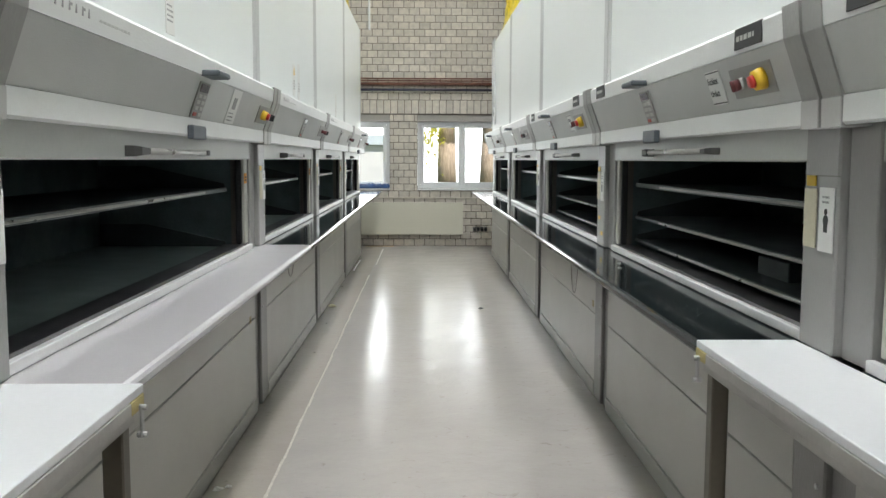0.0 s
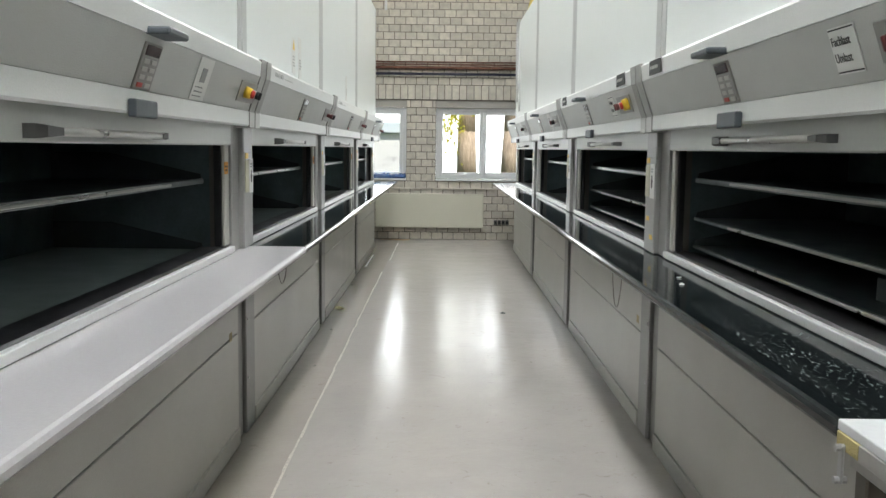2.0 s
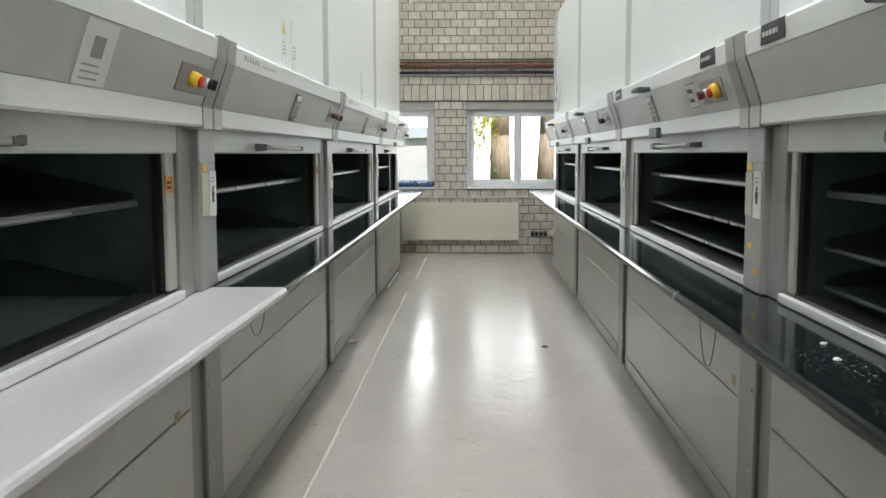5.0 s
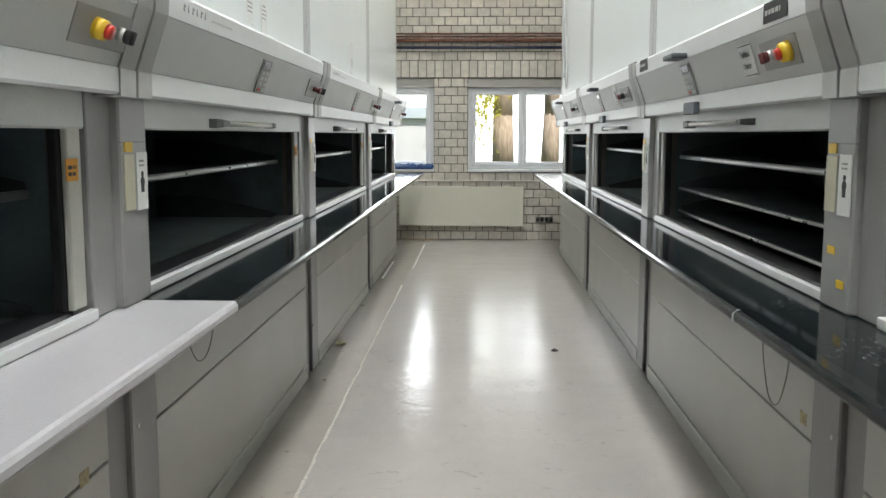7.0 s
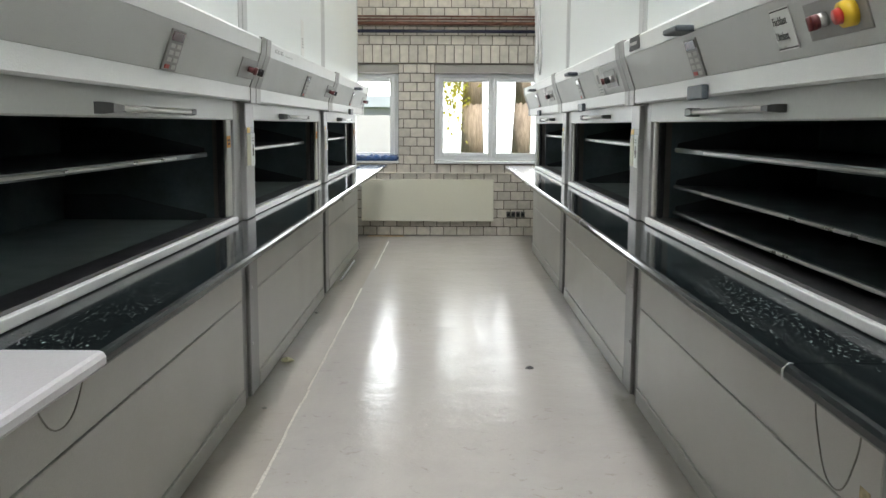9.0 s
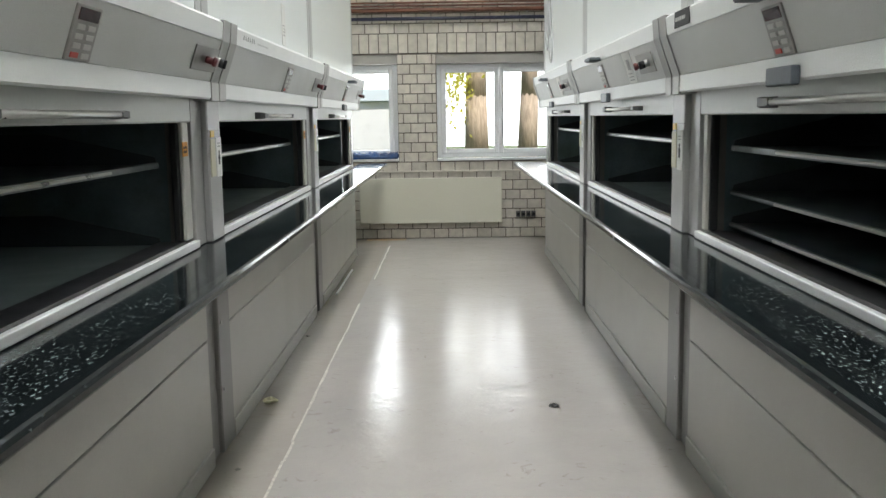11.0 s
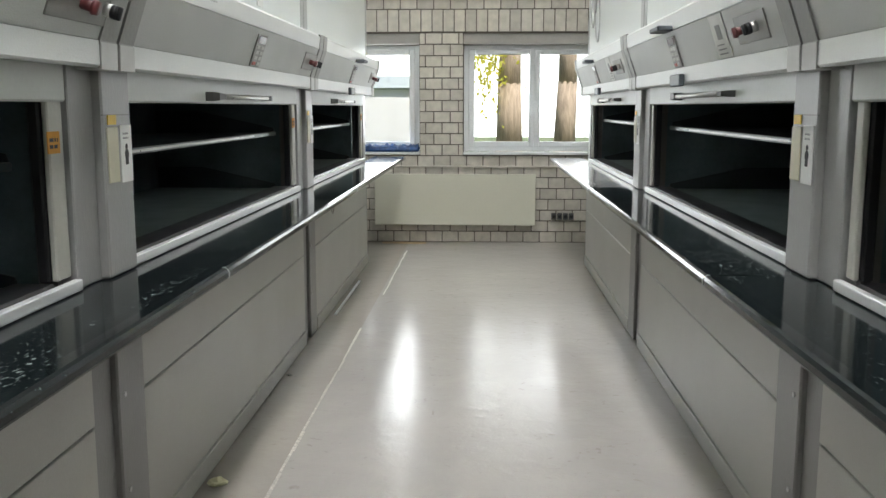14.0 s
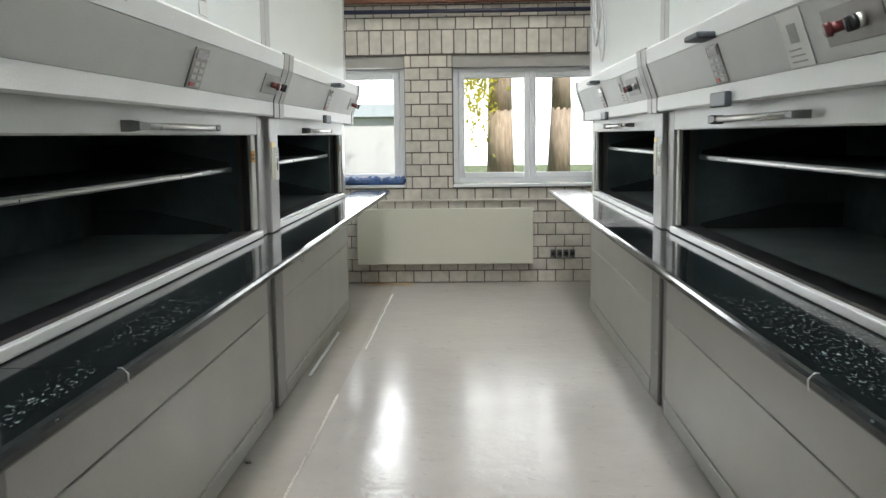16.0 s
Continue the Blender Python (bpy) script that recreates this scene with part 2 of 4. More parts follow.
M_BOARD = material("white_laminate", (0.78, 0.79, 0.80), 0.35, vary=0.03, scale=2, bump=0.001)
M_EDGE = material("steel_edge_strip", (0.45, 0.44, 0.42), 0.35, metal=0.6, vary=0.1, bump=0.001)
M_LEG = material("dark_brown_steel_paint", (0.12, 0.105, 0.08), 0.45, vary=0.12, scale=6)
M_RAWWOOD = material("raw_chipboard_edge", (0.55, 0.46, 0.20), 0.8, vary=0.2, grain=200, bump=0.004)
M_BRICK = material("cream_sand_lime_brick", (0.70, 0.65, 0.565), 0.85, vary=0.12, scale=14, grain=180, bump=0.006, each=0.14, spec=0.2)
M_MORTAR = material("grey_brown_mortar", (0.20, 0.175, 0.145), 0.95, vary=0.2, scale=20, grain=160, bump=0.01, spec=0.1)
M_PLASTER = material("grey_wall_paint", (0.60, 0.59, 0.55), 0.9, vary=0.06, scale=2, bump=0.004)
M_CEIL = material("white_ceiling_paint", (0.78, 0.78, 0.75), 0.9, vary=0.04, scale=1, bump=0.004)
M_RAD = material("cream_radiator_enamel", (0.70, 0.68, 0.56), 0.35, vary=0.03, scale=3, bump=0.001)
M_PVC = material("white_pvc_frame", (0.82, 0.83, 0.83), 0.3, vary=0.02, bump=0.001)
M_LINTEL = material("grey_lintel_paint", (0.42, 0.40, 0.36), 0.7, vary=0.08, bump=0.003)
M_PIPEB = material("dark_blue_pipe_paint", (0.022, 0.024, 0.05), 0.4, vary=0.15)
M_PIPEC = material("rust_brown_pipe_paint", (0.20, 0.085, 0.05), 0.5, vary=0.2, scale=9)
M_TARP = material("blue_plastic_sheet", (0.025, 0.09, 0.27), 0.3, vary=0.3, scale=20, bump=0.01)
M_YSHEET = material("yellow_plastic_sheet", (0.78, 0.60, 0.02), 0.4, vary=0.25, scale=12, bump=0.02)
M_CABLE = material("grey_cable_sheath", (0.48, 0.48, 0.47), 0.5, vary=0.08)
M_DKCABLE = material("dark_cable_sheath", (0.22, 0.21, 0.18), 0.5, vary=0.1)
M_SOCKET = material("dark_grey_socket_plastic", (0.12, 0.12, 0.115), 0.45, vary=0.1)
M_LINE = material("worn_cream_line_paint", (0.56, 0.525, 0.465), 0.45, vary=0.9, scale=7, tint=(0.48, 0.44, 0.40))
M_STAIN = material("ochre_floor_stain", (0.42, 0.27, 0.13), 0.6, vary=0.2, scale=12)
# diffuser of the unseen luminaires, added to light the aisle from above
M_TUBE = glowing("added_luminaire_diffuser", (0.965, 0.985, 1.0), TUBE_STRENGTH)
# emission added to the backdrop board so the windows look blown out
M_BACKDROP_GLOW = glowing("backdrop_glow", (0.95, 0.98, 1.0), 3.0)
M_GRASS = material("lawn", (0.09, 0.13, 0.03), 0.9, vary=0.3, scale=3, grain=40)
M_BARK = material("pale_bark", (0.72, 0.58, 0.44), 0.9, vary=0.2, scale=8, bump=0.03, stretch=(3, 3, 0.6))
M_LEAF = leaf_material()
M_SHED = material("pale_blue_sheet_metal", (0.76, 0.86, 0.92), 0.5, vary=0.08)
M_RENDER = material("white_house_render", (0.86, 0.87, 0.87), 0.9, vary=0.05)

glass = bpy.data.materials.new("window_glass")
glass.use_nodes = True
gb = glass.node_tree.nodes["Principled BSDF"]
gb.inputs["Transmission Weight"].default_value, gb.inputs["Roughness"].default_value, gb.inputs["IOR"].default_value = 1.0, 0.0, 1.1

# ---------- mesh helpers ----------


def box(bm, x0, x1, y0, y1, z0, z1, bevel=0.0, segments=1):
    """Adds a box, with rounded edges where bevel is given."""
    lo = [min(x0, x1), min(y0, y1), min(z0, z1)]
    hi = [max(x0, x1), max(y0, y1), max(z0, z1)]
    made = bmesh.ops.create_cube(bm, size=1.0)["verts"]
    for v in made:
        v.co = Vector([(lo[i] + hi[i]) / 2 + v.co[i] * (hi[i] - lo[i]) for i in range(3)])
    if bevel:
        edges = list({e for v in made for e in v.link_edges})
        bmesh.ops.bevel(bm, geom=edges, offset=bevel, segments=segments, affect="EDGES", profile=0.5)
    return bm


def boxed(*args, **kw):
    return box(bmesh.new(), *args, **kw)


def rod(bm, a, b, r, sides=10, r2=None):
    a, b = Vector(a), Vector(b)
    m = Matrix.Translation((a + b) / 2) @ (b - a).to_track_quat("Z", "Y").to_matrix().to_4x4()
    bmesh.ops.create_cone(bm, cap_ends=True, segments=sides, radius1=r, radius2=r if r2 is None else r2, depth=(b - a).length, matrix=m)
    return bm


def profile(points, y0, y1):
    """A closed outline in x and z, drawn out along y."""
    bm = bmesh.new()
    a = [bm.verts.new((x, y0, z)) for x, z in points]
    b = [bm.verts.new((x, y1, z)) for x, z in points]
    bm.faces.new(a), bm.faces.new(b[::-1])
    for i in range(len(points)):
        j = (i + 1) % len(points)
        bm.faces.new((a[i], b[i], b[j], a[j]))
    bmesh.ops.recalc_face_normals(bm, faces=bm.faces)
    return bm


def mesh_of(bm, name, mat, smooth=False):
    me = bpy.data.meshes.new(name)
    bmesh.ops.recalc_face_normals(bm, faces=bm.faces)
    bm.to_mesh(me)
    bm.free()
    me.materials.append(mat)
    if smooth:
        for p in me.polygons:
            p.use_smooth = True
    return me


def part(name, bm, mat, parent, label="", smooth=False):
    ob = new(name, mesh_of(bm, name, mat, smooth))
    ob.parent = parent
    return tagged(ob, label)


def thing(name, label, category, group="", m=None):
    ob = new(name)
    ob.empty_display_size = 0.1
    if m is not None:
        ob.matrix_world = m
    return tagged(ob, label, category, group)


def solid(name, bm, mat, label, category, group="", kind="", smooth=False):
    return tagged(new(name, mesh_of(bm, name, mat, smooth)), label, category, group, kind)


def wire(name, points, r, mat, parent=None, label="", category="", group=""):
    """A smooth cable through the points, as a mesh tube."""
    cu = bpy.data.curves.new(name, "CURVE")
    cu.dimensions, cu.bevel_depth, cu.bevel_resolution, cu.resolution_u = "3D", r, 2, 8
    sp = cu.splines.new("BEZIER")
    sp.bezier_points.add(len(points) - 1)
    for p, q in zip(sp.bezier_points, points):
        p.co, p.handle_left_type, p.handle_right_type = q, "AUTO", "AUTO"
    cu.materials.append(mat)
    ob = new(name, cu)
    ob.parent = parent
    return tagged(ob, label, category, group)


# ---------- structure ----------
WALL_Y = 15.7
BACK_Y, CEIL_Z = -4.0, 5.6
ROOM_X0, ROOM_X1 = -3.4, 4.4
solid("floor", boxed(ROOM_X0 - 0.3, ROOM_X1 + 0.3, BACK_Y - 0.3, WALL_Y + 0.3, -0.2, 0.0), M_FLOOR, "glossy grey-beige sealed concrete floor with scuffs", "floor", kind="structure")
solid("wall_west", boxed(ROOM_X0 - 0.25, ROOM_X0, BACK_Y, WALL_Y, 0, CEIL_Z), M_PLASTER, "plain painted wall behind the storage machines", "wall", kind="structure")
solid("wall_east", boxed(ROOM_X1, ROOM_X1 + 0.25, BACK_Y, WALL_Y, 0, CEIL_Z), M_PLASTER, "plain painted wall behind the storage machines", "wall", kind="structure")
solid("wall_south", boxed(ROOM_X0 - 0.25, ROOM_X1 + 0.25, BACK_Y - 0.25, BACK_Y, 0, CEIL_Z), M_PLASTER, "plain painted wall closing the hall", "wall", kind="structure")
solid("ceiling", boxed(ROOM_X0 - 0.25, ROOM_X1 + 0.25, BACK_Y - 0.25, WALL_Y + 0.3, CEIL_Z, CEIL_Z + 0.2), M_CEIL, "plain white painted hall ceiling", "ceiling", kind="structure")

# the far wall: mortar body round two window openings; bricks are added at the end
LEFT_WIN, RIGHT_WIN, WIN_Z0, WIN_Z1 = (-1.50, -0.128), (0.365, 1.965), 0.984, 2.337
wall_bm = bmesh.new()
for x0, x1, z0, z1 in ((ROOM_X0, ROOM_X1, 0, WIN_Z0), (ROOM_X0, LEFT_WIN[0], WIN_Z0, WIN_Z1), (LEFT_WIN[1], RIGHT_WIN[0], WIN_Z0, WIN_Z1),
                       (RIGHT_WIN[1], ROOM_X1, WIN_Z0, WIN_Z1), (ROOM_X0, ROOM_X1, WIN_Z1, CEIL_Z)):
    box(wall_bm, x0, x1, WALL_Y + 0.006, WALL_Y + 0.30, z0, z1)
wall_north = solid("wall_north", wall_bm, M_MORTAR, "cream sand-lime brick wall with grey mortar joints", "wall", kind="structure")


def window(name, x0, x1, split, label):
    """A white plastic window set back in its opening, with a grey lintel box, casements, panes and sill."""
    w = tagged(thing(name, label, "window"), kind="structure")
    yf = WALL_Y + 0.13
    part("lintel_box", boxed(x0, x1, WALL_Y + 0.03, WALL_Y + 0.28, WIN_Z1 - 0.12, WIN_Z1 - 0.002, bevel=0.004), M_LINTEL, w, "grey painted lintel box")
    zt, zb = WIN_Z1 - 0.125, WIN_Z0 + 0.045
    fr = bmesh.new()
    box(fr, x0 + 0.002, x0 + 0.06, yf, yf + 0.07, zb, zt, bevel=0.006), box(fr, x1 - 0.06, x1 - 0.002, yf, yf + 0.07, zb, zt, bevel=0.006)
    box(fr, x0 + 0.06, x1 - 0.06, yf, yf + 0.07, zb, zb + 0.055, bevel=0.006), box(fr, x0 + 0.06, x1 - 0.06, yf, yf + 0.07, zt - 0.05, zt, bevel=0.006)
    part("window_frame", fr, M_PVC, w)
    spans = [(x0 + 0.06, split), (split, x1 - 0.06)] if split else [(x0 + 0.06, x1 - 0.06)]
    for a, b in spans:
        c = bmesh.new()
        y0, y1, s = yf - 0.02, yf + 0.05, 0.06
        za, zc = zb + 0.05, zt - 0.045
        box(c, a, a + s, y0, y1, za, zc, bevel=0.008), box(c, b - s, b, y0, y1, za, zc, bevel=0.008)
        box(c, a + s, b - s, y0 + 0.001, y1, za, za + s, bevel=0.008), box(c, a + s, b - s, y0 + 0.001, y1, zc - s, zc, bevel=0.008)
        cs = part("casement", c, M_PVC, w)
        p = part("pane", boxed(a + s - 0.01, b - s + 0.01, yf + 0.015, yf + 0.023, za + s - 0.01, zc - s + 0.01), glass, cs)
        p.visible_shadow = False
        side = b - s / 2 if b == split else a + s / 2
        h = bmesh.new()
        box(h, side - 0.012, side + 0.012, y0 - 0.012, y0, 1.52, 1.60, bevel=0.004)
        box(h, side - 0.009, side + 0.009, y0 - 0.045, y0 - 0.012, 1.555, 1.58, bevel=0.004)
        box(h, side - 0.010, side + 0.010, y0 - 0.058, y0 - 0.042, 1.46, 1.585, bevel=0.005)
        part("window_handle", h, M_PVC, cs)
    sill = bmesh.new()
    box(sill, x0 - 0.0, x1 + 0.0, WALL_Y - 0.05, yf + 0.01, WIN_Z0 + 0.012, WIN_Z0 + 0.042, bevel=0.008, segments=2)
    part("window_sill", sill, M_PVC, w, "white window sill board")
    return w


window("window_1", LEFT_WIN[0], LEFT_WIN[1], None, "white plastic window above the radiator, overlooking bright daylight")
window("window_2", RIGHT_WIN[0], RIGHT_WIN[1], 1.164, "white plastic double casement window in the brick wall")

# ---------- storage machines ----------
# local frame of a machine: x away from its row towards the aisle (times side), y along the row, z up
LEFT_X, RIGHT_X = -0.55, 1.595
JOINTS = {1: (-1.75, 1.42, 5.06, 8.10, 11.26, 14.40), -1: (-1.27, 1.86, 5.04, 8.19, 11.30, 14.40)}
TOP_Z = {1: 3.62, -1: 3.40}
DEPTH = 1.35
LEAN_IN = {1: 0.0, -1: 0.0}


def row_x(side, y):
    return (LEFT_X if side == 1 else RIGHT_X) + LEAN_IN[side] * (y - 5.0)


def machine_pose(side, k):
    y = JOINTS[side][k]
    return pose(row_x(side, y), y, 0, 0, 0, -math.degrees(math.atan(LEAN_IN[side])))


# canopy outline: (outward, height), from the lip's foot round to the back
LIP_D, CREASE_D, CROWN_D = 0.055, 0.115, 0.125
LIP_Z, LIP_TOP, CREASE_Z, CROWN_Z = 1.636, 1.712, 1.882, 1.968
slant_tilt = math.atan2(CREASE_D - LIP_D, CREASE_Z - LIP_TOP)


def on_slant(side, a, f, out=0.0):
    """A pose on the slanted canopy face: a metres along the row, f of the way up; local x along the row, z up the face, y into the face."""
    d = LIP_D + (CREASE_D - LIP_D) * f
    z = LIP_TOP + (CREASE_Z - LIP_TOP) * f
    turn = Matrix.Rotation(radians(90 if side == 1 else -90), 4, "Z") @ Matrix.Rotation(slant_tilt, 4, "X")
    return Matrix.Translation((side * d, a, z)) @ turn @ Matrix.Translation((0, -out, 0))


def on_front(side, a, d, z):
    """A pose on an upright face: local x along it to the viewer's right, y into it, z up."""
    return Matrix.Translation((side * d, a, z)) @ Matrix.Rotation(radians(90 if side == 1 else -90), 4, "Z")


def put(bm, m):
    bmesh.ops.transform(bm, matrix=m, verts=bm.verts)
    return bm


def bars(bm, rows, width, x0, z0, dz, h, y=-0.002, seed=0):
    """Plain bars in place of writing that cannot be read."""
    rnd = random.Random(seed)
    for i in range(rows):
        x, z = x0, z0 - i * dz
        end = x0 + width * rnd.uniform(0.7, 1.0)
        while x < end - 0.003:
            w = rnd.uniform(0.25, 0.8) * h * 3
            box(bm, x, min(x + w, end), y - 0.0006, y, z, z + h)
            x += w + h * 0.6
    return bm


def estop(parent, side, a, bright):
    """The switch plate with an emergency push button and a key switch."""
    m = on_slant(side, a, 0.50)
    plate = part("switch_plate", put(boxed(-0.18, 0.18, -0.004, 0.004, -0.05, 0.05, bevel=0.002), m), M_KEYS, parent, "grey switch plate")
    if bright:
        # yellow collar and red button on the side nearer the row's end, dark red lamp beside it
        x = 0.10 if side == -1 else -0.05
        part("collar", put(rod(bmesh.new(), (x, -0.004, 0), (x, -0.034, 0), 0.035 if side == -1 else 0.029, 20, 0.031 if side == -1 else 0.026), m), M_YELLOW, plate, "yellow emergency-stop collar", True)
    else:
        x = -0.06 if side == -1 else 0.0
    body = rod(bmesh.new(), (x, -0.004, 0), (x, -0.042, 0), 0.015, 14)
    rod(body, (x, -0.036, 0), (x, -0.050, 0), 0.021, 16, 0.018)
    part("push_button", put(body, m), M_RED if bright else M_DKRED, plate, "red mushroom push button", True)
    x2 = (x - 0.16 if bright else x + 0.13) if side == -1 else x + 0.15
    key = rod(bmesh.new(), (x2, -0.004, 0), (x2, -0.026, 0), 0.019, 14)
    part("switch_ring", put(key, m), M_HANDLE, plate, "bright metal switch ring", True)
    knob = rod(bmesh.new(), (x2, -0.024, 0), (x2, -0.040, 0), 0.020, 14)
    box(knob, x2 - 0.007, x2 + 0.007, -0.052, -0.038, -0.019, 0.019, bevel=0.003)
    part("switch_knob", put(knob, m), M_BLACK if (side == 1 or not bright) else M_DKRED, plate, "dark rotary switch knob", True)


def keypad(parent, side, a):
    m = on_slant(side, a, 0.42)
    pad = part("keypad", put(boxed(-0.085, 0.085, -0.006, 0.004, -0.072, 0.082, bevel=0.003), m), M_KEYS, parent, "grey membrane keypad")
    part("display", put(boxed(-0.068, 0.068, -0.0085, -0.006, 0.040, 0.074, bevel=0.001), m), M_DISPLAY, pad, "dark red digital display")
    for r in range(4):
        for c in range(2):
            x, z = -0.036 + c * 0.072, 0.022 - r * 0.026
            mat = M_RED if (r == 3 and c == 0) else M_KEY
            part("key", put(boxed(x - 0.026, x + 0.026, -0.009, -0.006, z - 0.008, z + 0.008, bevel=0.0015), m), mat, pad, "red key" if mat is M_RED else "")


def bow_handle(parent, side, a0, a1):
    z = 1.570 if side == 1 else 1.580
    d = -0.018
    h = bmesh.new()
    rod(h, (side * (d + 0.038), a0 + 0.05, z), (side * (d + 0.038), a1 - 0.05, z), 0.012, 12)
    bar = part("handle", h, M_HANDLE, parent, "aluminium bow handle", True)
    for a, w in ((a0, 1), (a1, -1)):
        e = bmesh.new()
        big = 1.0 if a == (a0 if side == 1 else a1) else 0.7
        half = 0.019 * big
        lo = [(d, a, half), (d + 0.030, a + w * 0.012, half), (d + 0.052, a + w * 0.03, half * 0.8), (d + 0.052, a + w * 0.13 * big, half * 0.55), (d + 0.024, a + w * 0.13 * big, half * 0.55), (d, a + w * 0.08 * big, half)]
        ring = [[e.verts.new((side * q, y, z + g * h)) for q, y, h in lo] for g in (-1, 1)]
        e.faces.new(ring[0]), e.faces.new(ring[1][::-1])
        for i in range(6):
            e.faces.new((ring[0][i], ring[0][(i + 1) % 6], ring[1][(i + 1) % 6], ring[1][i]))
        part("handle_end", e, M_HEND, bar, "dark grey plastic handle end")


def machine(side, k, shelves, bright, extras):
    """One vertical carousel: base panels, posts, access opening with carriers, lift door, canopy with controls, tall white body."""
    L, s = JOINTS[side][k + 1] - JOINTS[side][k], side
    note = "two" if shelves == 1 else "three"
    u = thing("storage_carousel", f"tall white and grey storage carousel, {note} shelves in its access slot", "storage machine", "storage carousels along the aisle", machine_pose(side, k))
    A0, A1, JE = (0.235, L - 0.275, L - 0.190) if s == 1 else (0.235, L - 0.250, L - 0.200)
    # base
    seam = 0.587 if s == 1 else 0.540
    part("base_panel", boxed(-s * 0.03, 0, 0.222, L - 0.172, 0.095, seam - 0.004, bevel=0.003), M_PANEL, u)
    part("base_panel", boxed(-s * 0.03, s * 0.001, 0.222, L - 0.172, seam + 0.004, 0.948, bevel=0.003), M_PANEL, u)
    part("plinth", boxed(-s * 0.03, s * 0.008, 0.222, L - 0.172, 0.004, 0.092, bevel=0.003), M_PANEL, u)
    part("backing", boxed(-s * 0.06, -s * 0.034, 0.01, L - 0.01, 0.002, 0.955), M_POSTD, u, "dark recess behind the base panels")
    lower = bmesh.new()
    box(lower, -s * 0.033, s * 0.004, 0.002, 0.218, 0.002, 0.955, bevel=0.006)
    lp = part("base_post", lower, M_BASEPOST, u, "grey painted steel post")
    part("base_post", boxed(-s * 0.033, -s * 0.016, L - 0.168, L - 0.002, 0.002, 0.955, bevel=0.004), M_BASEPOST, u, "grey recessed post")
    for z in (0.30, 0.62, 0.80):
        part("screw", rod(bmesh.new(), (s * 0.003, 0.045, z), (s * 0.009, 0.045, z), 0.009, 8), M_ALU, lp)
    # upper posts
    up = part("post", boxed(-s * 0.10, s * 0.002, 0.002, 0.218, 1.002, LIP_Z + 0.02, bevel=0.006), M_POST, u, "grey painted steel post")
    part("post_joint", boxed(-s * 0.02, s * 0.0025, 0.003, 0.217, 1.500, 1.504), M_POSTD, up)
    part("post", boxed(-s * 0.10, -s * 0.025, L - 0.165, L - 0.002, 1.002, LIP_Z + 0.02, bevel=0.004), M_POST, u, "grey recessed post")
    part("jamb", boxed(-s * 0.050, -s * 0.032, A1, JE, 1.046, 1.575, bevel=0.004), M_CREAM, u, "cream painted jamb")
    part("jamb_seal", boxed(-s * 0.085, -s * 0.052, A1 - 0.012, JE, 1.043, 1.60, bevel=0.006), M_BLACK, u, "black rubber seal")
    part("jamb", boxed(-s * 0.13, -s * 0.075, JE + 0.001, L - 0.166, 1.002, LIP_Z), M_POSTD, u, "dark guide channel")
    part("sill_rail", boxed(-s * 0.034, -s * 0.008, 0.222, L - 0.172, 1.003, 1.036, bevel=0.004, segments=2), M_SILL, u, "brushed aluminium sill rail")
    part("seal", boxed(-s * 0.16, -s * 0.036, A0, A1, 1.004, 1.042, bevel=0.008), M_BLACK, u, "black rubber seal")
    # lift door edge above the slot
    part("lift_door", boxed(-s * 0.06, -s * 0.018, 0.222, L - 0.190, 1.540, LIP_Z + 0.03, bevel=0.006), M_DOOR, u, "light grey lift door edge")
    h0, h1 = extras.get("handle", (2.06, 1.04) if s == 1 else (2.12, 1.04))
    bow_handle(u, s, L - h0, L - h1)
    # inside
    lining = (("back_lining", -0.95, -0.93, 0.10, L - 0.12, 0.85, 1.80), ("side_lining", -0.93, -0.14, 0.10, 0.12, 0.85, 1.80), ("side_lining", -0.93, -0.14, L - 0.14, L - 0.12, 0.85, 1.80),
              ("top_lining", -0.93, -0.11, 0.12, L - 0.14, 1.78, 1.80), ("bottom_lining", -0.93, -0.165, 0.12, L - 0.14, 0.85, 0.87))
    for n, d0, d1, a0, a1, z0, z1 in lining:
        part(n, boxed(s * d0, s * d1, a0, a1, z0, z1), M_DARK, u, "dark steel lining")
    levels = (1.03, 1.370 if s == 1 else 1.405) if shelves == 1 else (1.075, 1.212, 1.402)
    for z in levels:
        # the 1.03 carrier takes the lit copy, the others the dim one
        c = part("carrier", boxed(-s * 0.88, -s * 0.135, 0.14, A1 - 0.010, z - 0.012, z, bevel=0.002), M_CARRIER_LIT if z < 1.04 else M_CARRIER, u, "steel carrier shelf, slot light put into its grey")
        for a in (0.132, A1 - 0.009):
            ends = profile([(-s * 0.88, z - 0.012), (-s * 0.14, z - 0.012), (-s * 0.15, z + 0.03), (-s * 0.60, z + 0.13), (-s * 0.88, z + 0.13)], a, a + 0.006)
            part("carrier_end", ends, M_CARRIER, c)
        if z == 1.03:
            continue
        part("carrier_lip", boxed(-s * 0.155, -s * 0.132, 0.14, A1 - 0.012, z - (0.016 if z > 1.3 else 0.008), z + (0.008 if z > 1.3 else 0.005), bevel=0.004, segments=2), M_SHELF, c, "bright steel carrier edge")
        part("carrier_rail", boxed(-s * 0.148, -s * 0.128, 0.40, A1 - 0.55, z - 0.010, z + 0.002, bevel=0.003), M_HANDLE, c, "bright steel rail")
    # tall body
    top = TOP_Z[side]
    body = bmesh.new()
    box(body, -s * DEPTH, -s * 0.955, 0.004, L - 0.004, 0.004, 1.80), box(body, -s * DEPTH, -s * 0.14, 0.004, L - 0.004, 1.80, top)
    part("body", body, M_WHITE, u, "white sheet-steel body")
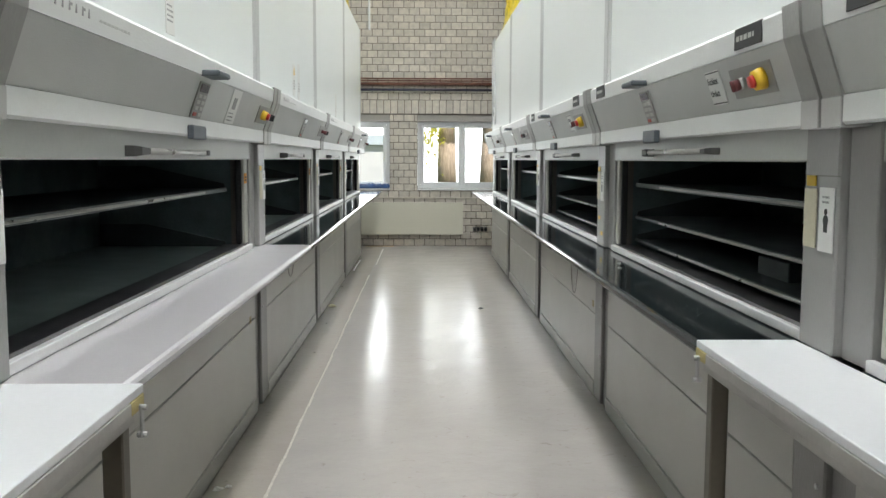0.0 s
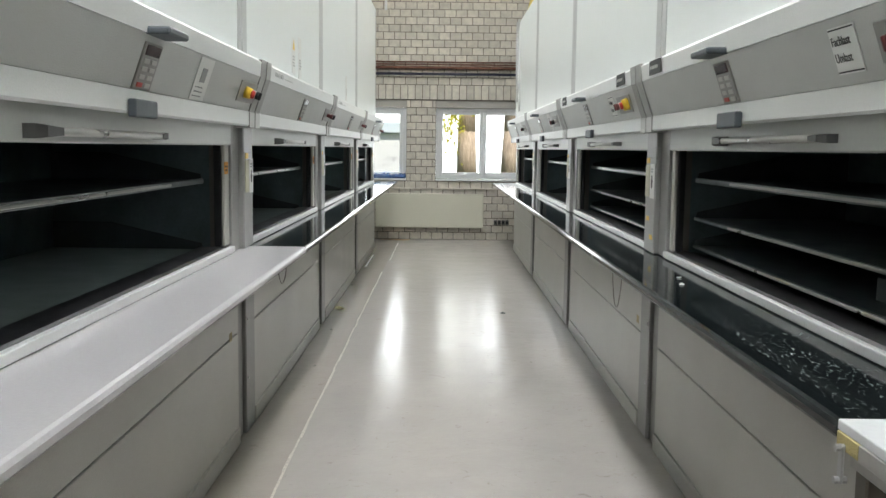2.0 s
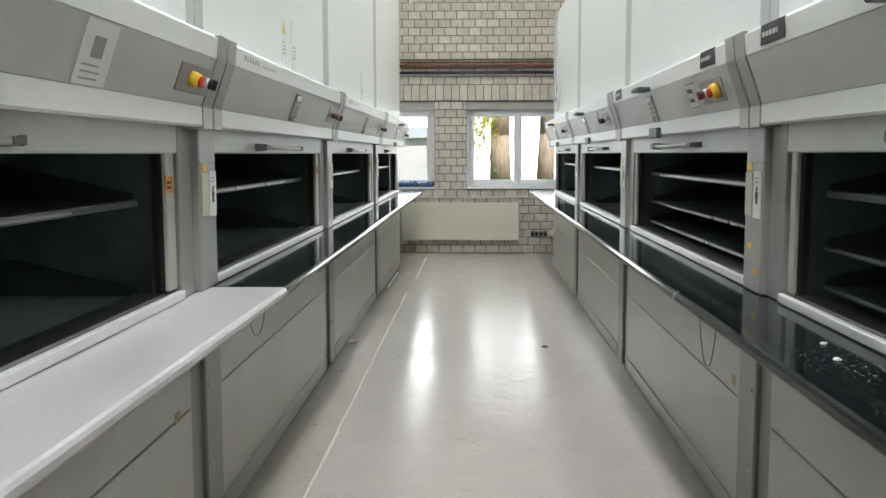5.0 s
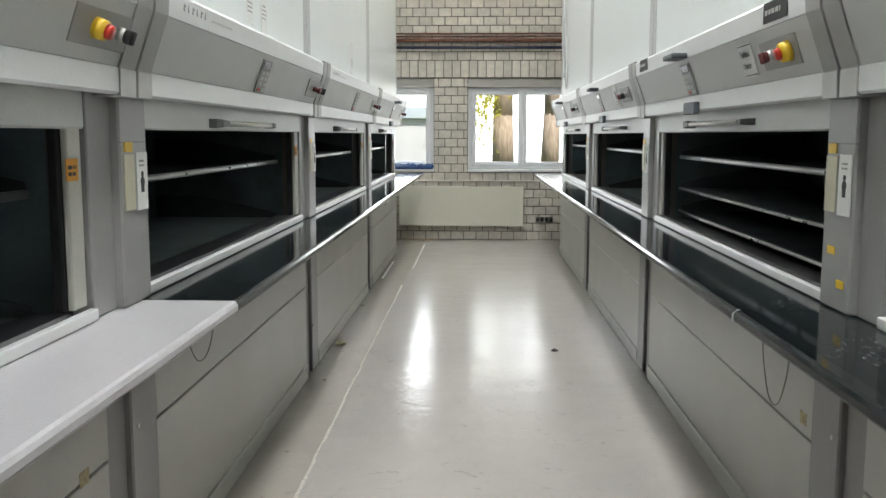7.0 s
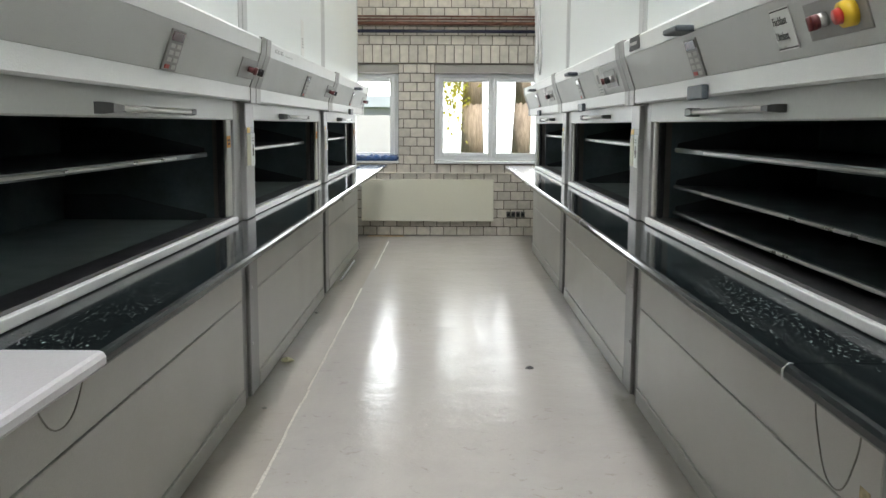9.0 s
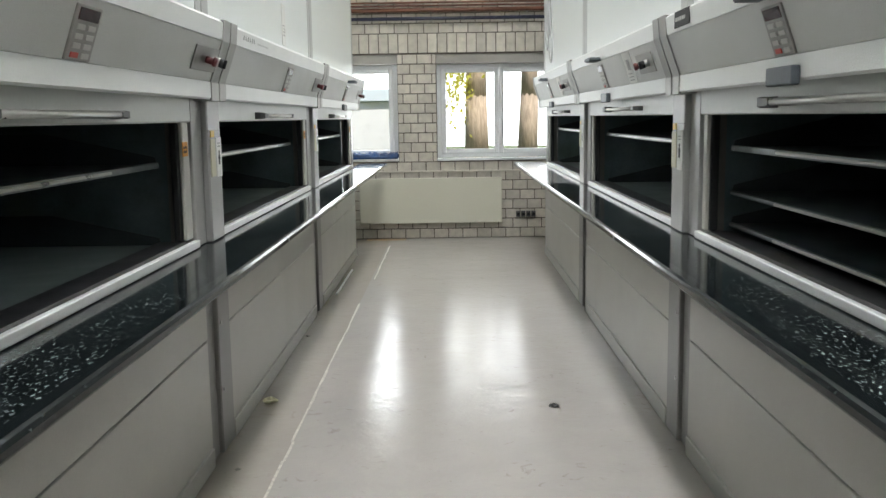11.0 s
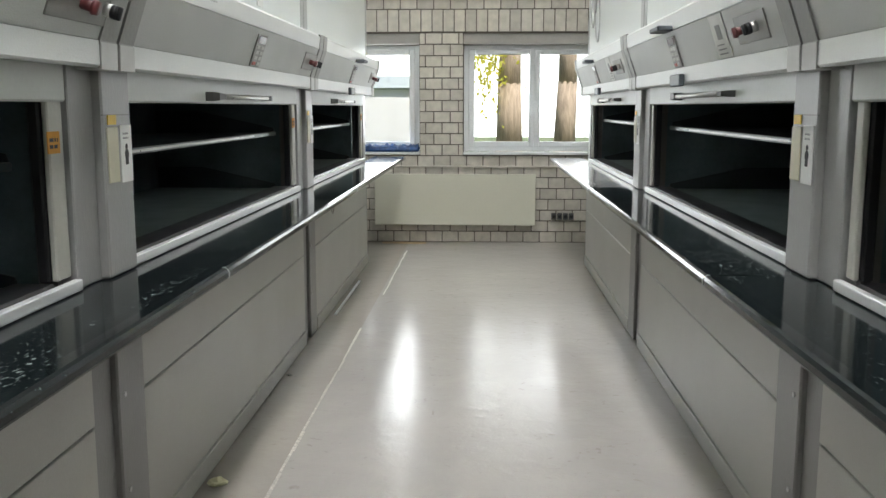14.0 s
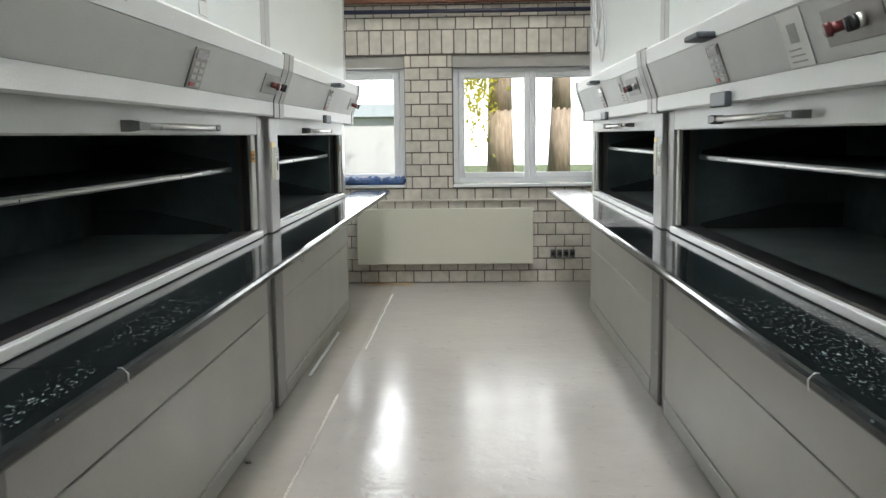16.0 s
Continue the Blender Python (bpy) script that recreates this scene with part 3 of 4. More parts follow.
    part("upper_panel", boxed(-s * 0.04, -s * 0.002, 0.112, L - 0.092, 1.80, top - 0.003, bevel=0.003), M_WHITE, u)
    part("upper_strip", boxed(-s * 0.05, s * 0.002, 0.002, 0.110, 1.80, top - 0.002, bevel=0.003), M_STRIP, u, "grey joint strip")
    part("upper_strip", boxed(-s * 0.05, s * 0.0, L - 0.090, L - 0.002, 1.80, top - 0.002, bevel=0.003), M_STRIP, u, "grey joint strip")
    # canopy
    # slanted face takes the grey that holds its shade
    cp = part("canopy", profile([(s * d, z) for d, z in ((-0.005, LIP_TOP + 0.002), (LIP_D, LIP_TOP + 0.002), (CREASE_D, CREASE_Z), (CREASE_D - 0.02, CREASE_Z + 0.01), (-0.005, CREASE_Z + 0.01))], 0.125, L - 0.125), M_SLANT, u, "slanted control canopy, shade of its downward face in the grey")
    part("canopy_lip", profile([(s * d, z) for d, z in ((-0.02, LIP_Z + 0.006), (LIP_D - 0.006, LIP_Z), (LIP_D + 0.003, LIP_Z + 0.008), (LIP_D + 0.003, LIP_TOP), (-0.02, LIP_TOP))], 0.125, L - 0.125), M_LIP, cp, "light grey lower lip")
    part("canopy_crown", profile([(s * d, z) for d, z in ((0.0, CREASE_Z + 0.012), (CREASE_D + 0.003, CREASE_Z + 0.002), (CROWN_D, CROWN_Z - 0.012), (CROWN_D - 0.012, CROWN_Z), (0.0, CROWN_Z))], 0.125, L - 0.125), M_LIP, cp, "light grey upper strip")
    cap = [(s * d, z) for d, z in ((-0.02, LIP_Z - 0.002), (LIP_D + 0.004, LIP_Z - 0.002), (LIP_D + 0.006, LIP_TOP), (CREASE_D + 0.006, CREASE_Z), (CROWN_D + 0.004, CROWN_Z + 0.002), (-0.004, CROWN_Z + 0.002))]
    for a, b in ((0.012, 0.124), (L - 0.124, L - 0.008)):
        part("canopy_end", profile(cap, a, b), M_CAP, cp, "darker grey moulded canopy end")
        part("end_lip", profile([(s * d, z) for d, z in ((-0.01, LIP_Z - 0.004), (LIP_D + 0.007, LIP_Z - 0.004), (LIP_D + 0.009, LIP_TOP - 0.004), (-0.01, LIP_TOP - 0.004))], a + 0.001, b - 0.001), M_ENDLIP, cp, "paler foot of the canopy end")
    ka = L - extras.get("keypad", 1.54 if s == 1 else 1.39)
    keypad(cp, s, ka)
    latch = boxed(s * (LIP_D + 0.003), s * (LIP_D + 0.03), ka - 0.12, ka + 0.10, LIP_Z - 0.012, LIP_Z + 0.045, bevel=0.006, segments=2)
    if extras.get("latch", True):
        part("sensor_box", latch, M_BLUEGREY, cp, "blue-grey plastic sensor box")
        part("sensor_hood", boxed(s * (CREASE_D - 0.01), s * (CREASE_D + 0.075), ka - 0.10, ka + 0.11, CREASE_Z - 0.002, CREASE_Z + 0.022, bevel=0.006), M_BLUEGREY, cp, "blue-grey plastic sensor hood")
    estop(cp, s, L - 0.29 if s == 1 else 0.45, bright)
    if extras.get("pouch"):
        a = extras["pouch"]
        m = on_slant(s, a, 0.5)
        pch = part("label_pouch", put(boxed(-0.10, 0.10, -0.003, -0.0005, -0.085, 0.085), m), M_PAPER, cp, "clear pouch with a white label")
        part("picture", put(boxed(-0.035, 0.035, -0.004, -0.003, -0.012, 0.045), m), M_GREYINK, pch, "dark printed picture")
        part("print", put(bars(bmesh.new(), 3, 0.14, -0.07, -0.035, 0.018, 0.005, -0.003, k), m), M_GREYINK, pch)
    if extras.get("nameplate"):
        for a in extras["nameplate"]:
            m = on_front(s, a, CROWN_D - 0.004, (CREASE_Z + CROWN_Z) / 2 + 0.004)
            np_ = part("name_plate", put(boxed(-0.12, 0.12, -0.004, 0.0, -0.034, 0.034, bevel=0.002), m), M_INK, cp, "black bordered name plate")
            part("lettering", put(bars(bmesh.new(), 1, 0.20, -0.10, -0.008, 0.03, 0.016, -0.004, 3), m), M_KEY, np_)
    if extras.get("maker"):
        m = on_front(s, 0.42, CROWN_D - 0.004, 1.935)
        mk = bmesh.new()
        for i in range(6):
            x = -0.15 + i * 0.045
            box(mk, x, x + 0.008, -0.0025, -0.0005, -0.018, 0.018)
            box(mk, x + 0.008, x + 0.022, -0.0025, -0.0005, 0.010 if i % 2 else -0.004, 0.016 if i % 2 else 0.003)
        part("maker_mark", put(mk, m), M_GREYINK, cp, "grey maker's mark in plain bars")
        part("maker_line", put(bars(bmesh.new(), 1, 0.30, 0.16, -0.016, 0.02, 0.012, -0.0005, 5), m), M_SLANT, cp, "pale type line in plain bars")
    if extras.get("load_label"):
        m = on_slant(s, 0.80, 0.52)
        ll = part("load_label", put(boxed(-0.075, 0.075, -0.003, -0.0005, -0.062, 0.062), m), M_PAPER, cp, "white load label with black writing")
        for z in (0.054, -0.058):
            part("rule", put(boxed(-0.072, 0.072, -0.004, -0.003, z, z + 0.004), m), M_INK, ll)
        for text, z in (("Fachlast", 0.014), ("Umlast", -0.030)):
            cu = bpy.data.curves.new("writing", "FONT")
            cu.body, cu.size, cu.extrude = text, 0.034, 0.0004
            cu.materials.append(M_INK)
            t = new("writing", cu)
            t.parent = ll
            t.matrix_local = m @ pose(-0.068, -0.0042, z, 90, 0, 0)
    if extras.get("stickers"):
        # small cards and switch box on the near post
        m = on_front(s, 0.060 if s == 1 else 0.165, 0.003, 1.39)
        sw = part("label_holder", put(boxed(-0.040, 0.040, -0.005, 0.0, -0.095, 0.075, bevel=0.0015), m), M_PALEC, u, "cream plastic label holder")
        part("sticker", put(boxed(-0.03, 0.03, -0.004, -0.0005, 0.082, 0.112), m), M_YELLOW, u, "small yellow sticker")
        m2 = on_front(s, 0.162 if s == 1 else 0.060, 0.003, 1.39)
        card = part("card", put(boxed(-0.045, 0.045, -0.004, -0.001, -0.10, 0.08), m2), M_PAPER, u, "white instruction card")
        em = bmesh.new()
        rod(em, (0, -0.004, -0.012), (0, -0.0052, -0.012), 0.016, 14), rod(em, (0, -0.004, 0.012), (0, -0.0053, 0.012), 0.009, 12)
        box(em, -0.012, 0.012, -0.005, -0.004, -0.045, -0.02)
        part("emblem", put(em, m2), M_INK, card)
        part("print", put(bars(bmesh.new(), 2, 0.05, -0.025, 0.05, 0.014, 0.006, -0.004, 9), m2), M_GREYINK, card)
    if extras.get("warning"):
        m = on_front(s, L - 0.255, -0.031, 1.43)
        w = part("warning_label", put(boxed(-0.035, 0.035, -0.003, 0, -0.03, 0.03), m), M_ORANGE, u, "orange warning label")
        part("print", put(bars(bmesh.new(), 2, 0.05, -0.025, 0.002, 0.018, 0.010, -0.003, 2), m), M_INK, w)
    if extras.get("papers"):
        for a, h, tri in extras["papers"]:
            m = on_front(s, a, -0.001, 2.16)
            p = part("notice", put(boxed(-0.06, 0.06, -0.003, 0, -h / 2, h / 2), m), M_PAPER, u, "white notice sheet")
            if tri:
                tb = bmesh.new()
                vs = [tb.verts.new(c) for c in ((-0.035, -0.0045, h / 2 - 0.08), (0.035, -0.0045, h / 2 - 0.08), (0, -0.0045, h / 2 - 0.015))]
                vb = [tb.verts.new((v.co.x, -0.003, v.co.z)) for v in vs]
                tb.faces.new(vs), tb.faces.new(vb)
                for i in range(3):
                    tb.faces.new((vs[i], vs[(i + 1) % 3], vb[(i + 1) % 3], vb[i]))
                part("warning_triangle", put(tb, m), M_YELLOW, p, "yellow warning triangle")
            part("print", put(bars(bmesh.new(), 4, 0.09, -0.045, -0.01, 0.02, 0.007, -0.003, 4), m), M_GREYINK, p)
    for a, z in [extras["residue"]] if extras.get("residue") else []:
        part("glue_residue", put(boxed(-0.03, 0.03, -0.001, 0.0, -0.022, 0.022, bevel=0.0004), on_front(s, a, 0.0016, z)), M_PALEB, u, "yellowed glue residue")
    for a, z in extras.get("dots", ()):
        part("sticker", put(boxed(-0.028, 0.028, -0.002, 0.0, -0.012, 0.012), on_front(s, a, 0.003, z)), M_YELLOW, u, "small yellow sticker")
    if extras.get("box"):
        part("carrier_box", boxed(-s * 0.55, -s * 0.28, extras["box"], extras["box"] + 0.32, 1.002, 1.15, bevel=0.004), M_CARRIER, u, "grey bin on the carrier")
    return u


for k in range(5):
    ex = {"stickers": k >= 1, "warning": True, "latch": k in (1, 4), "maker": k in (1, 2, 3)}
    if k == 1:
        ex["pouch"] = 2.52 if k == 1 else 1.92
    if k == 1:
        ex["papers"] = ((1.74, 0.24, True),)
        ex["handle"], ex["keypad"], ex["residue"] = (2.45, 1.37), 1.78, (3.30, 0.60)
    if k == 2:
        ex["papers"] = ((1.62, 0.24, True), (1.90, 0.30, False))
    if k == 3:
        ex["papers"] = ((2.02, 0.26, False),)
    machine(1, k, 1, k < 2, ex)
for k in range(5):
    ex = {"stickers": k >= 1, "latch": True, "load_label": k in (1, 2)}
    if k in (0, 1, 2):
        ex["nameplate"] = (0.40, 2.75) if k else (2.75,)
    if k in (3, 4):
        ex["pouch"] = 0.86
    if k == 2:
        ex["residue"], ex["dots"] = (0.30, 0.60), ((0.06, 1.085), (0.14, 1.18))
    if k == 1:
        ex["box"] = 1.0
    machine(-1, k, 2 if k < 3 else 1, k < 3, ex)

# ---------- worktops ----------


def worktop(side, y0, y1, mat, label, round_edge=True, z=1.0, front=0.285, thick=0.042):
    s = side
    w = thing("worktop", label, "worktop", "worktops in front of the carousels", pose(row_x(s, y0), y0, 0, 0, 0, -math.degrees(math.atan(LEAN_IN[s]))))
    L = y1 - y0
    f = front + 0.018
    part("board", boxed(-s * 0.030, s * (f - 0.05), 0.0015, L - 0.0015, z - thick, z), mat, w)
    outline = [(f - 0.05, z), (f - 0.016, z), (f - 0.006, z - 0.004), (f, z - 0.014), (f, z - thick + 0.012), (f - 0.008, z - thick + 0.002), (f - 0.02, z - thick), (f - 0.05, z - thick)]
    part("rounded_edge", profile([(s * d, h) for d, h in outline], 0.0015, L - 0.0015), M_STONE_EDGE if mat is M_STONE else mat, w)
    return w


GREYL, BLACKL = "pale grey speckled laminate worktop with a rounded front edge", "polished black worktop with pale green flecks"
worktop(1, 1.58, 5.215, M_GREYTOP, GREYL)
worktop(1, 5.215, 8.33, M_STONE, BLACKL)
worktop(1, 8.33, 11.42, M_STONE, BLACKL)
worktop(1, 11.42, 15.2, M_STONE, BLACKL)
worktop(-1, 2.105, 5.135, M_STONE, BLACKL)
worktop(-1, 5.135, 8.26, M_STONE, BLACKL)
worktop(-1, 8.26, 11.46, M_STONE, BLACKL)
worktop(-1, 11.46, 14.95, M_LIGHTTOP, "smooth light grey laminate worktop end piece")
for s, y in ((1, 8.33), (-1, 5.135), (-1, 8.26), (1, 11.42), (-1, 11.46)):
    x = row_x(s, y)
    clip = thing("joint_clip", "thin pale metal clip over a worktop joint", "clip", "worktop joint clips", pose(x, y, 0))
    part("strip", profile([(s * d, h) for d, h in ((0.280, 1.0005), (0.290, 1.002), (0.306, 0.987), (0.306, 0.962), (0.302, 0.962), (0.302, 0.984), (0.288, 0.9995))], -0.003, 0.003), M_ALU, clip)


def work_table(side, y1, label):
    """White laminated board with a steel edge on an angle-iron leg, hinged at its end."""
    s = side
    t = thing("work_table", label, "table", "work tables at the start of the aisle", pose(row_x(s, 0.5), 0, 0))
    y0, f = -1.2, 0.303 if s == -1 else 0.345
    part("tabletop", boxed(s * 0.004, s * f, y0, y1, 0.984, 1.006, bevel=0.002), M_BOARD, t)
    part("edge_strip", boxed(s * (f - 0.02), s * (f + 0.003), y0, y1 - 0.10, 0.950, 0.9835, bevel=0.002), M_EDGE, t, "steel edge strip")
    part("edge_end", boxed(s * (f - 0.03), s * (f + 0.002), y1 - 0.10, y1 - 0.002, 0.950, 0.9835, bevel=0.002), M_RAWWOOD, t, "bare yellowed chipboard edge")
    part("rail", boxed(s * (f - 0.05), s * (f - 0.01), y0, y1 - 0.04, 0.920, 0.949, bevel=0.003), M_EDGE, t, "steel angle rail")
    part("leg", boxed(s * (f - 0.075), s * (f - 0.025), y1 - 0.085, y1 - 0.035, 0.002, 0.919, bevel=0.004), M_LEG, t, "dark steel leg")
    link = boxed(s * (f + 0.004), s * (f + 0.010), y1 - 0.05, y1 - 0.028, 0.885, 0.965, bevel=0.003)
    hl = part("hinge_link", link, M_ALU, t, "bright steel hinge link")
    for z in (0.892, 0.958):
        part("bolt", rod(bmesh.new(), (s * (f - 0.005), y1 - 0.039, z), (s * (f + 0.020), y1 - 0.039, z), 0.008, 8), M_ALU, hl)
    return t


work_table(1, 1.575, "white laminate table with a steel edge beside the carousel")
work_table(-1, 2.10, "white laminate table with a steel edge on a dark leg")

# ---------- end wall furnishings ----------
rad = thing("radiator", "flat cream enamelled panel radiator under the windows", "radiator")
RX0, RX1, RZ0, RZ1 = -0.632, 1.181, 0.207, 0.785
part("front_panel", boxed(RX0, RX1, 15.572, 15.590, RZ0, RZ1, bevel=0.008, segments=2), M_RAD, rad)
part("back_panel", boxed(RX0 + 0.01, RX1 - 0.01, 15.655, 15.668, RZ0 + 0.01, RZ1 - 0.01, bevel=0.005), M_RAD, rad)
part("top_grille", boxed(RX0 + 0.004, RX1 - 0.004, 15.591, 15.654, RZ1 - 0.03, RZ1 - 0.006, bevel=0.003), M_PVC, rad, "white top grille")
for x in (RX0, RX1 - 0.012):
    part("side_cover", boxed(x, x + 0.012, 15.591, 15.654, RZ0 + 0.02, RZ1 - 0.034, bevel=0.003), M_RAD, rad)
part("bracket", boxed(0.0, 0.04, 15.668, 15.704, 0.3, 0.7), M_PVC, rad), part("bracket", boxed(0.9, 0.94, 15.668, 15.704, 0.3, 0.7), M_PVC, rad)

for i in range(4):
    so = thing("wall_socket", "dark grey surface-mounted socket on the brick wall", "socket", "sockets by the radiator", pose(1.393 + i * 0.066, 15.698, 0.300))
    part("housing", boxed(-0.027, 0.027, -0.035, 0, -0.038, 0.038, bevel=0.007, segments=2), M_SOCKET, so)
    part("cover", rod(bmesh.new(), (0, -0.034, 0), (0, -0.042, 0), 0.020, 14), M_BLACK, so)

for z, r, y, mat, lab in ((2.765, 0.022, 15.63, M_PIPEB, "dark blue painted heating pipe along the brick wall"), (2.868, 0.026, 15.64, M_PIPEC, "thick rust-brown painted pipe along the brick wall"),
                          (2.925, 0.011, 15.66, M_PIPEC, "thin rust-brown painted pipe along the brick wall"), (2.965, 0.011, 15.66, M_PIPEC, "thin rust-brown painted pipe along the brick wall")):
    p = thing("pipe", lab, "pipe", "pipes on the brick wall")
    part("tube", rod(bmesh.new(), (ROOM_X0 + 0.02, y, z), (ROOM_X1 - 0.02, y, z), r, 16), mat, p, smooth=True)
    for x in (-0.9, 0.3, 1.5, 2.7):
        part("pipe_clip", boxed(x, x + 0.025, y - r * 0.2, 15.704, z - r - 0.006, z - r + 0.004), M_EDGE, p)

# narrow stone ledge above the radiator
solid("ledge", boxed(ROOM_X0 + 0.01, ROOM_X1 - 0.01, WALL_Y - 0.035, WALL_Y + 0.004, 0.852, 0.872, bevel=0.004), M_BRICK, "narrow cream stone ledge above the radiator", "ledge", kind="structure")

# upright conduit on the wall, left of the aisle
solid("conduit", boxed(-0.50, -0.46, 15.650, 15.699, 3.80, CEIL_Z - 0.002, bevel=0.008), M_PVC, "white plastic cable conduit on the brick wall", "conduit")

# crumpled blue sheet on the window sill
tb = bmesh.new()
bmesh.ops.create_grid(tb, x_segments=46, y_segments=14, size=0.5)
for v in tb.verts:
    q = Vector((v.co.x * 9, v.co.y * 5, 3))
    rim = 1 - min(1, (abs(v.co.y) * 2) ** 4)
    z = (0.045 + 0.060 * abs(noise.noise(q)) + 0.045 * abs(noise.noise(q * 2.3))) * rim + 0.003
    v.co = Vector((-0.46 + v.co.x * 0.64 + 0.02 * noise.noise(q * 1.7), 15.695 + v.co.y * 0.09, WIN_Z0 + 0.042 + z))
sheet = solid("plastic_sheet", tb, M_TARP, "crumpled blue plastic sheet lying on the window sill", "sheet", smooth=True)
sheet.modifiers.new("thick", "SOLIDIFY").thickness = 0.003

# yellow sheeting thrown over the far end of the right-hand row
yb = bmesh.new()
bmesh.ops.create_grid(yb, x_segments=24, y_segments=40, size=0.5)
for v in yb.verts:
    a, b = v.co.x + 0.5, v.co.y + 0.5
    q = Vector((a * 3, b * 9, 1))
    fold = 0.05 * noise.noise(q) + 0.03 * noise.noise(q * 2.2)
    v.co = Vector((1.74 + 0.10 * a + fold, 12.0 + 2.45 * b, 3.41 + 0.85 * a + 0.18 * noise.noise(Vector((b * 5, 0, 2))) * a))
ysh = solid("yellow_sheet", yb, M_YSHEET, "yellow plastic sheeting hung above the end of the carousels", "sheet", smooth=True)
ysh.modifiers.new("thick", "SOLIDIFY").thickness = 0.004

# a smaller piece of the sheeting over the far end of the left-hand row
lb = bmesh.new()
bmesh.ops.create_grid(lb, x_segments=20, y_segments=20, size=0.5)
for v in lb.verts:
    a, b = v.co.x + 0.5, v.co.y + 0.5
    q = Vector((a * 3, b * 7, 5))
    v.co = Vector((-0.66 - 0.12 * a + 0.05 * noise.noise(q), 13.5 + 0.85 * b, 3.63 + 0.7 * a + 0.12 * noise.noise(q * 1.6) * a))
lsh = solid("yellow_sheet", lb, M_YSHEET, "yellow plastic sheeting hung above the end of the carousels", "sheet", smooth=True)
lsh.modifiers.new("thick", "SOLIDIFY").thickness = 0.004

# loose cables down the end of the right-hand row
for i, (y, d, low) in enumerate(((13.55, 0.012, 2.10), (13.75, 0.016, 2.35), (13.9, 0.012, 2.25))):
    x = row_x(-1, 14) - d - 0.012
    wire("hanging_cable", [(x + 0.02, y + 0.35, 3.44), (x, y + 0.25, 3.2), (x, y, 2.7), (x, y - 0.12, low), (x, y + 0.10, low + 0.12), (x, y + 0.22, 2.75), (x + 0.01, y + 0.42, 3.43)], 0.007, M_CABLE,
         None, "grey cable looped down the carousel end", "cable", "cables at the row end")
wire("hanging_cable", [(1.62, 14.47, 3.45), (1.60, 14.47, 3.0), (1.63, 14.46, 2.6), (1.60, 14.45, 2.25)], 0.012, M_CABLE, None, "thick pale cable hanging at the carousel end", "cable", "cables at the row end")

# cable loops under the worktops
for s, y, w, drop in ((1, 5.29, 0.15, 0.17), (-1, 5.17, 0.13, 0.26), (1, 11.28, 0.07, 0.12), (-1, 8.25, 0.06, 0.08)):
    x = row_x(s, y) + s * 0.16
    wire("cable_loop", [(x, y - w, 0.957), (x, y - w * 0.8, 0.957 - drop * 0.6), (x, y, 0.957 - drop), (x, y + w * 0.8, 0.957 - drop * 0.6), (x, y + w, 0.957)], 0.0022, M_DKCABLE,
         None, "thin dark cable loop under the worktop", "cable", "cable loops under the worktops")
wire("loose_cable", [(-0.33, 1.20, 0.925), (-0.31, 1.26, 0.75), (-0.30, 1.33, 0.5), (-0.32, 1.36, 0.2), (-0.34, 1.30, 0.006)], 0.004, M_YELLOW, None, "thin yellow cable hanging under the table", "cable")
wire("loose_cable", [(-0.33, 1.12, 0.925), (-0.31, 1.20, 0.72), (-0.30, 1.30, 0.5), (-0.32, 1.33, 0.2), (-0.35, 1.24, 0.006)], 0.004, M_DKCABLE, None, "thin dark cable hanging under the table", "cable")

# ---------- floor marks and litter ----------
rnd = random.Random(4)
for i, (y0, y1) in enumerate(((-3.5, 11.55), (12.7, 15.0))):
    ln = bmesh.new()
    y = y0
    while y < y1:
        e = min(y + 0.25, y1)
        w = 0.012 + rnd.uniform(-0.003, 0.003)
        x = -0.252 + 0.004 * rnd.uniform(-1, 1) + (0.03 if i else 0)
        box(ln, x - w * 0.55, x + w * 0.55, y, e, -0.002, 0.0012)
        y = e
    solid("floor_line", ln, M_LINE, "worn cream painted line on the floor", "floor line", kind="structure")
sk = boxed(-0.505, -0.485, 11.95, 13.25, 0.0, 0.012, bevel=0.003)
solid("trim_strip", sk, M_PVC, "loose white plastic strip lying beside the base", "strip")


def scrap(name, x, y, size, mat, label, seed):
    r = random.Random(seed)
    bm = bmesh.new()
    bmesh.ops.create_icosphere(bm, subdivisions=2, radius=size)
    for v in bm.verts:
        v.co = Vector((v.co.x * (1 + r.uniform(-0.4, 0.5)), v.co.y * (1 + r.uniform(-0.4, 0.5)), max(0, v.co.z * 0.45 * (1 + r.uniform(-0.5, 0.5)) + size * 0.25)))
    put(bm, pose(x, y, 0.0, 0, 0, r.uniform(0, 180)))
    return solid(name, bm, mat, label, "litter", "litter on the floor")


scrap("paper_scrap", -0.49, 3.56, 0.022, M_PAPER, "torn white paper scrap on the floor", 1)
scrap("paper_scrap", -0.45, 3.60, 0.014, M_PAPER, "torn white paper scrap on the floor", 2)
scrap("crumpled_scrap", -0.485, 8.88, 0.035, M_PALEY, "crumpled yellowish scrap on the floor", 3)
scrap("rubber_scrap", 1.068, 8.74, 0.022, M_BLACK, "small black rubber scrap on the floor", 4)
scrap("dirt_crumb", -0.512, 10.40, 0.016, M_DKCABLE, "dark crumb beside the machine base", 5)
scrap("dirt_crumb", -0.44, 7.9, 0.012, M_DKCABLE, "dark crumb on the floor", 6)
scrap("dirt_crumb", -0.40, 6.6, 0.010, M_DKCABLE, "dark crumb on the floor", 7)
scrap("stone_chip", 1.50, 4.15, 0.010, M_PAPER, "pale chip lying on the black worktop", 8).location.z = 1.0005
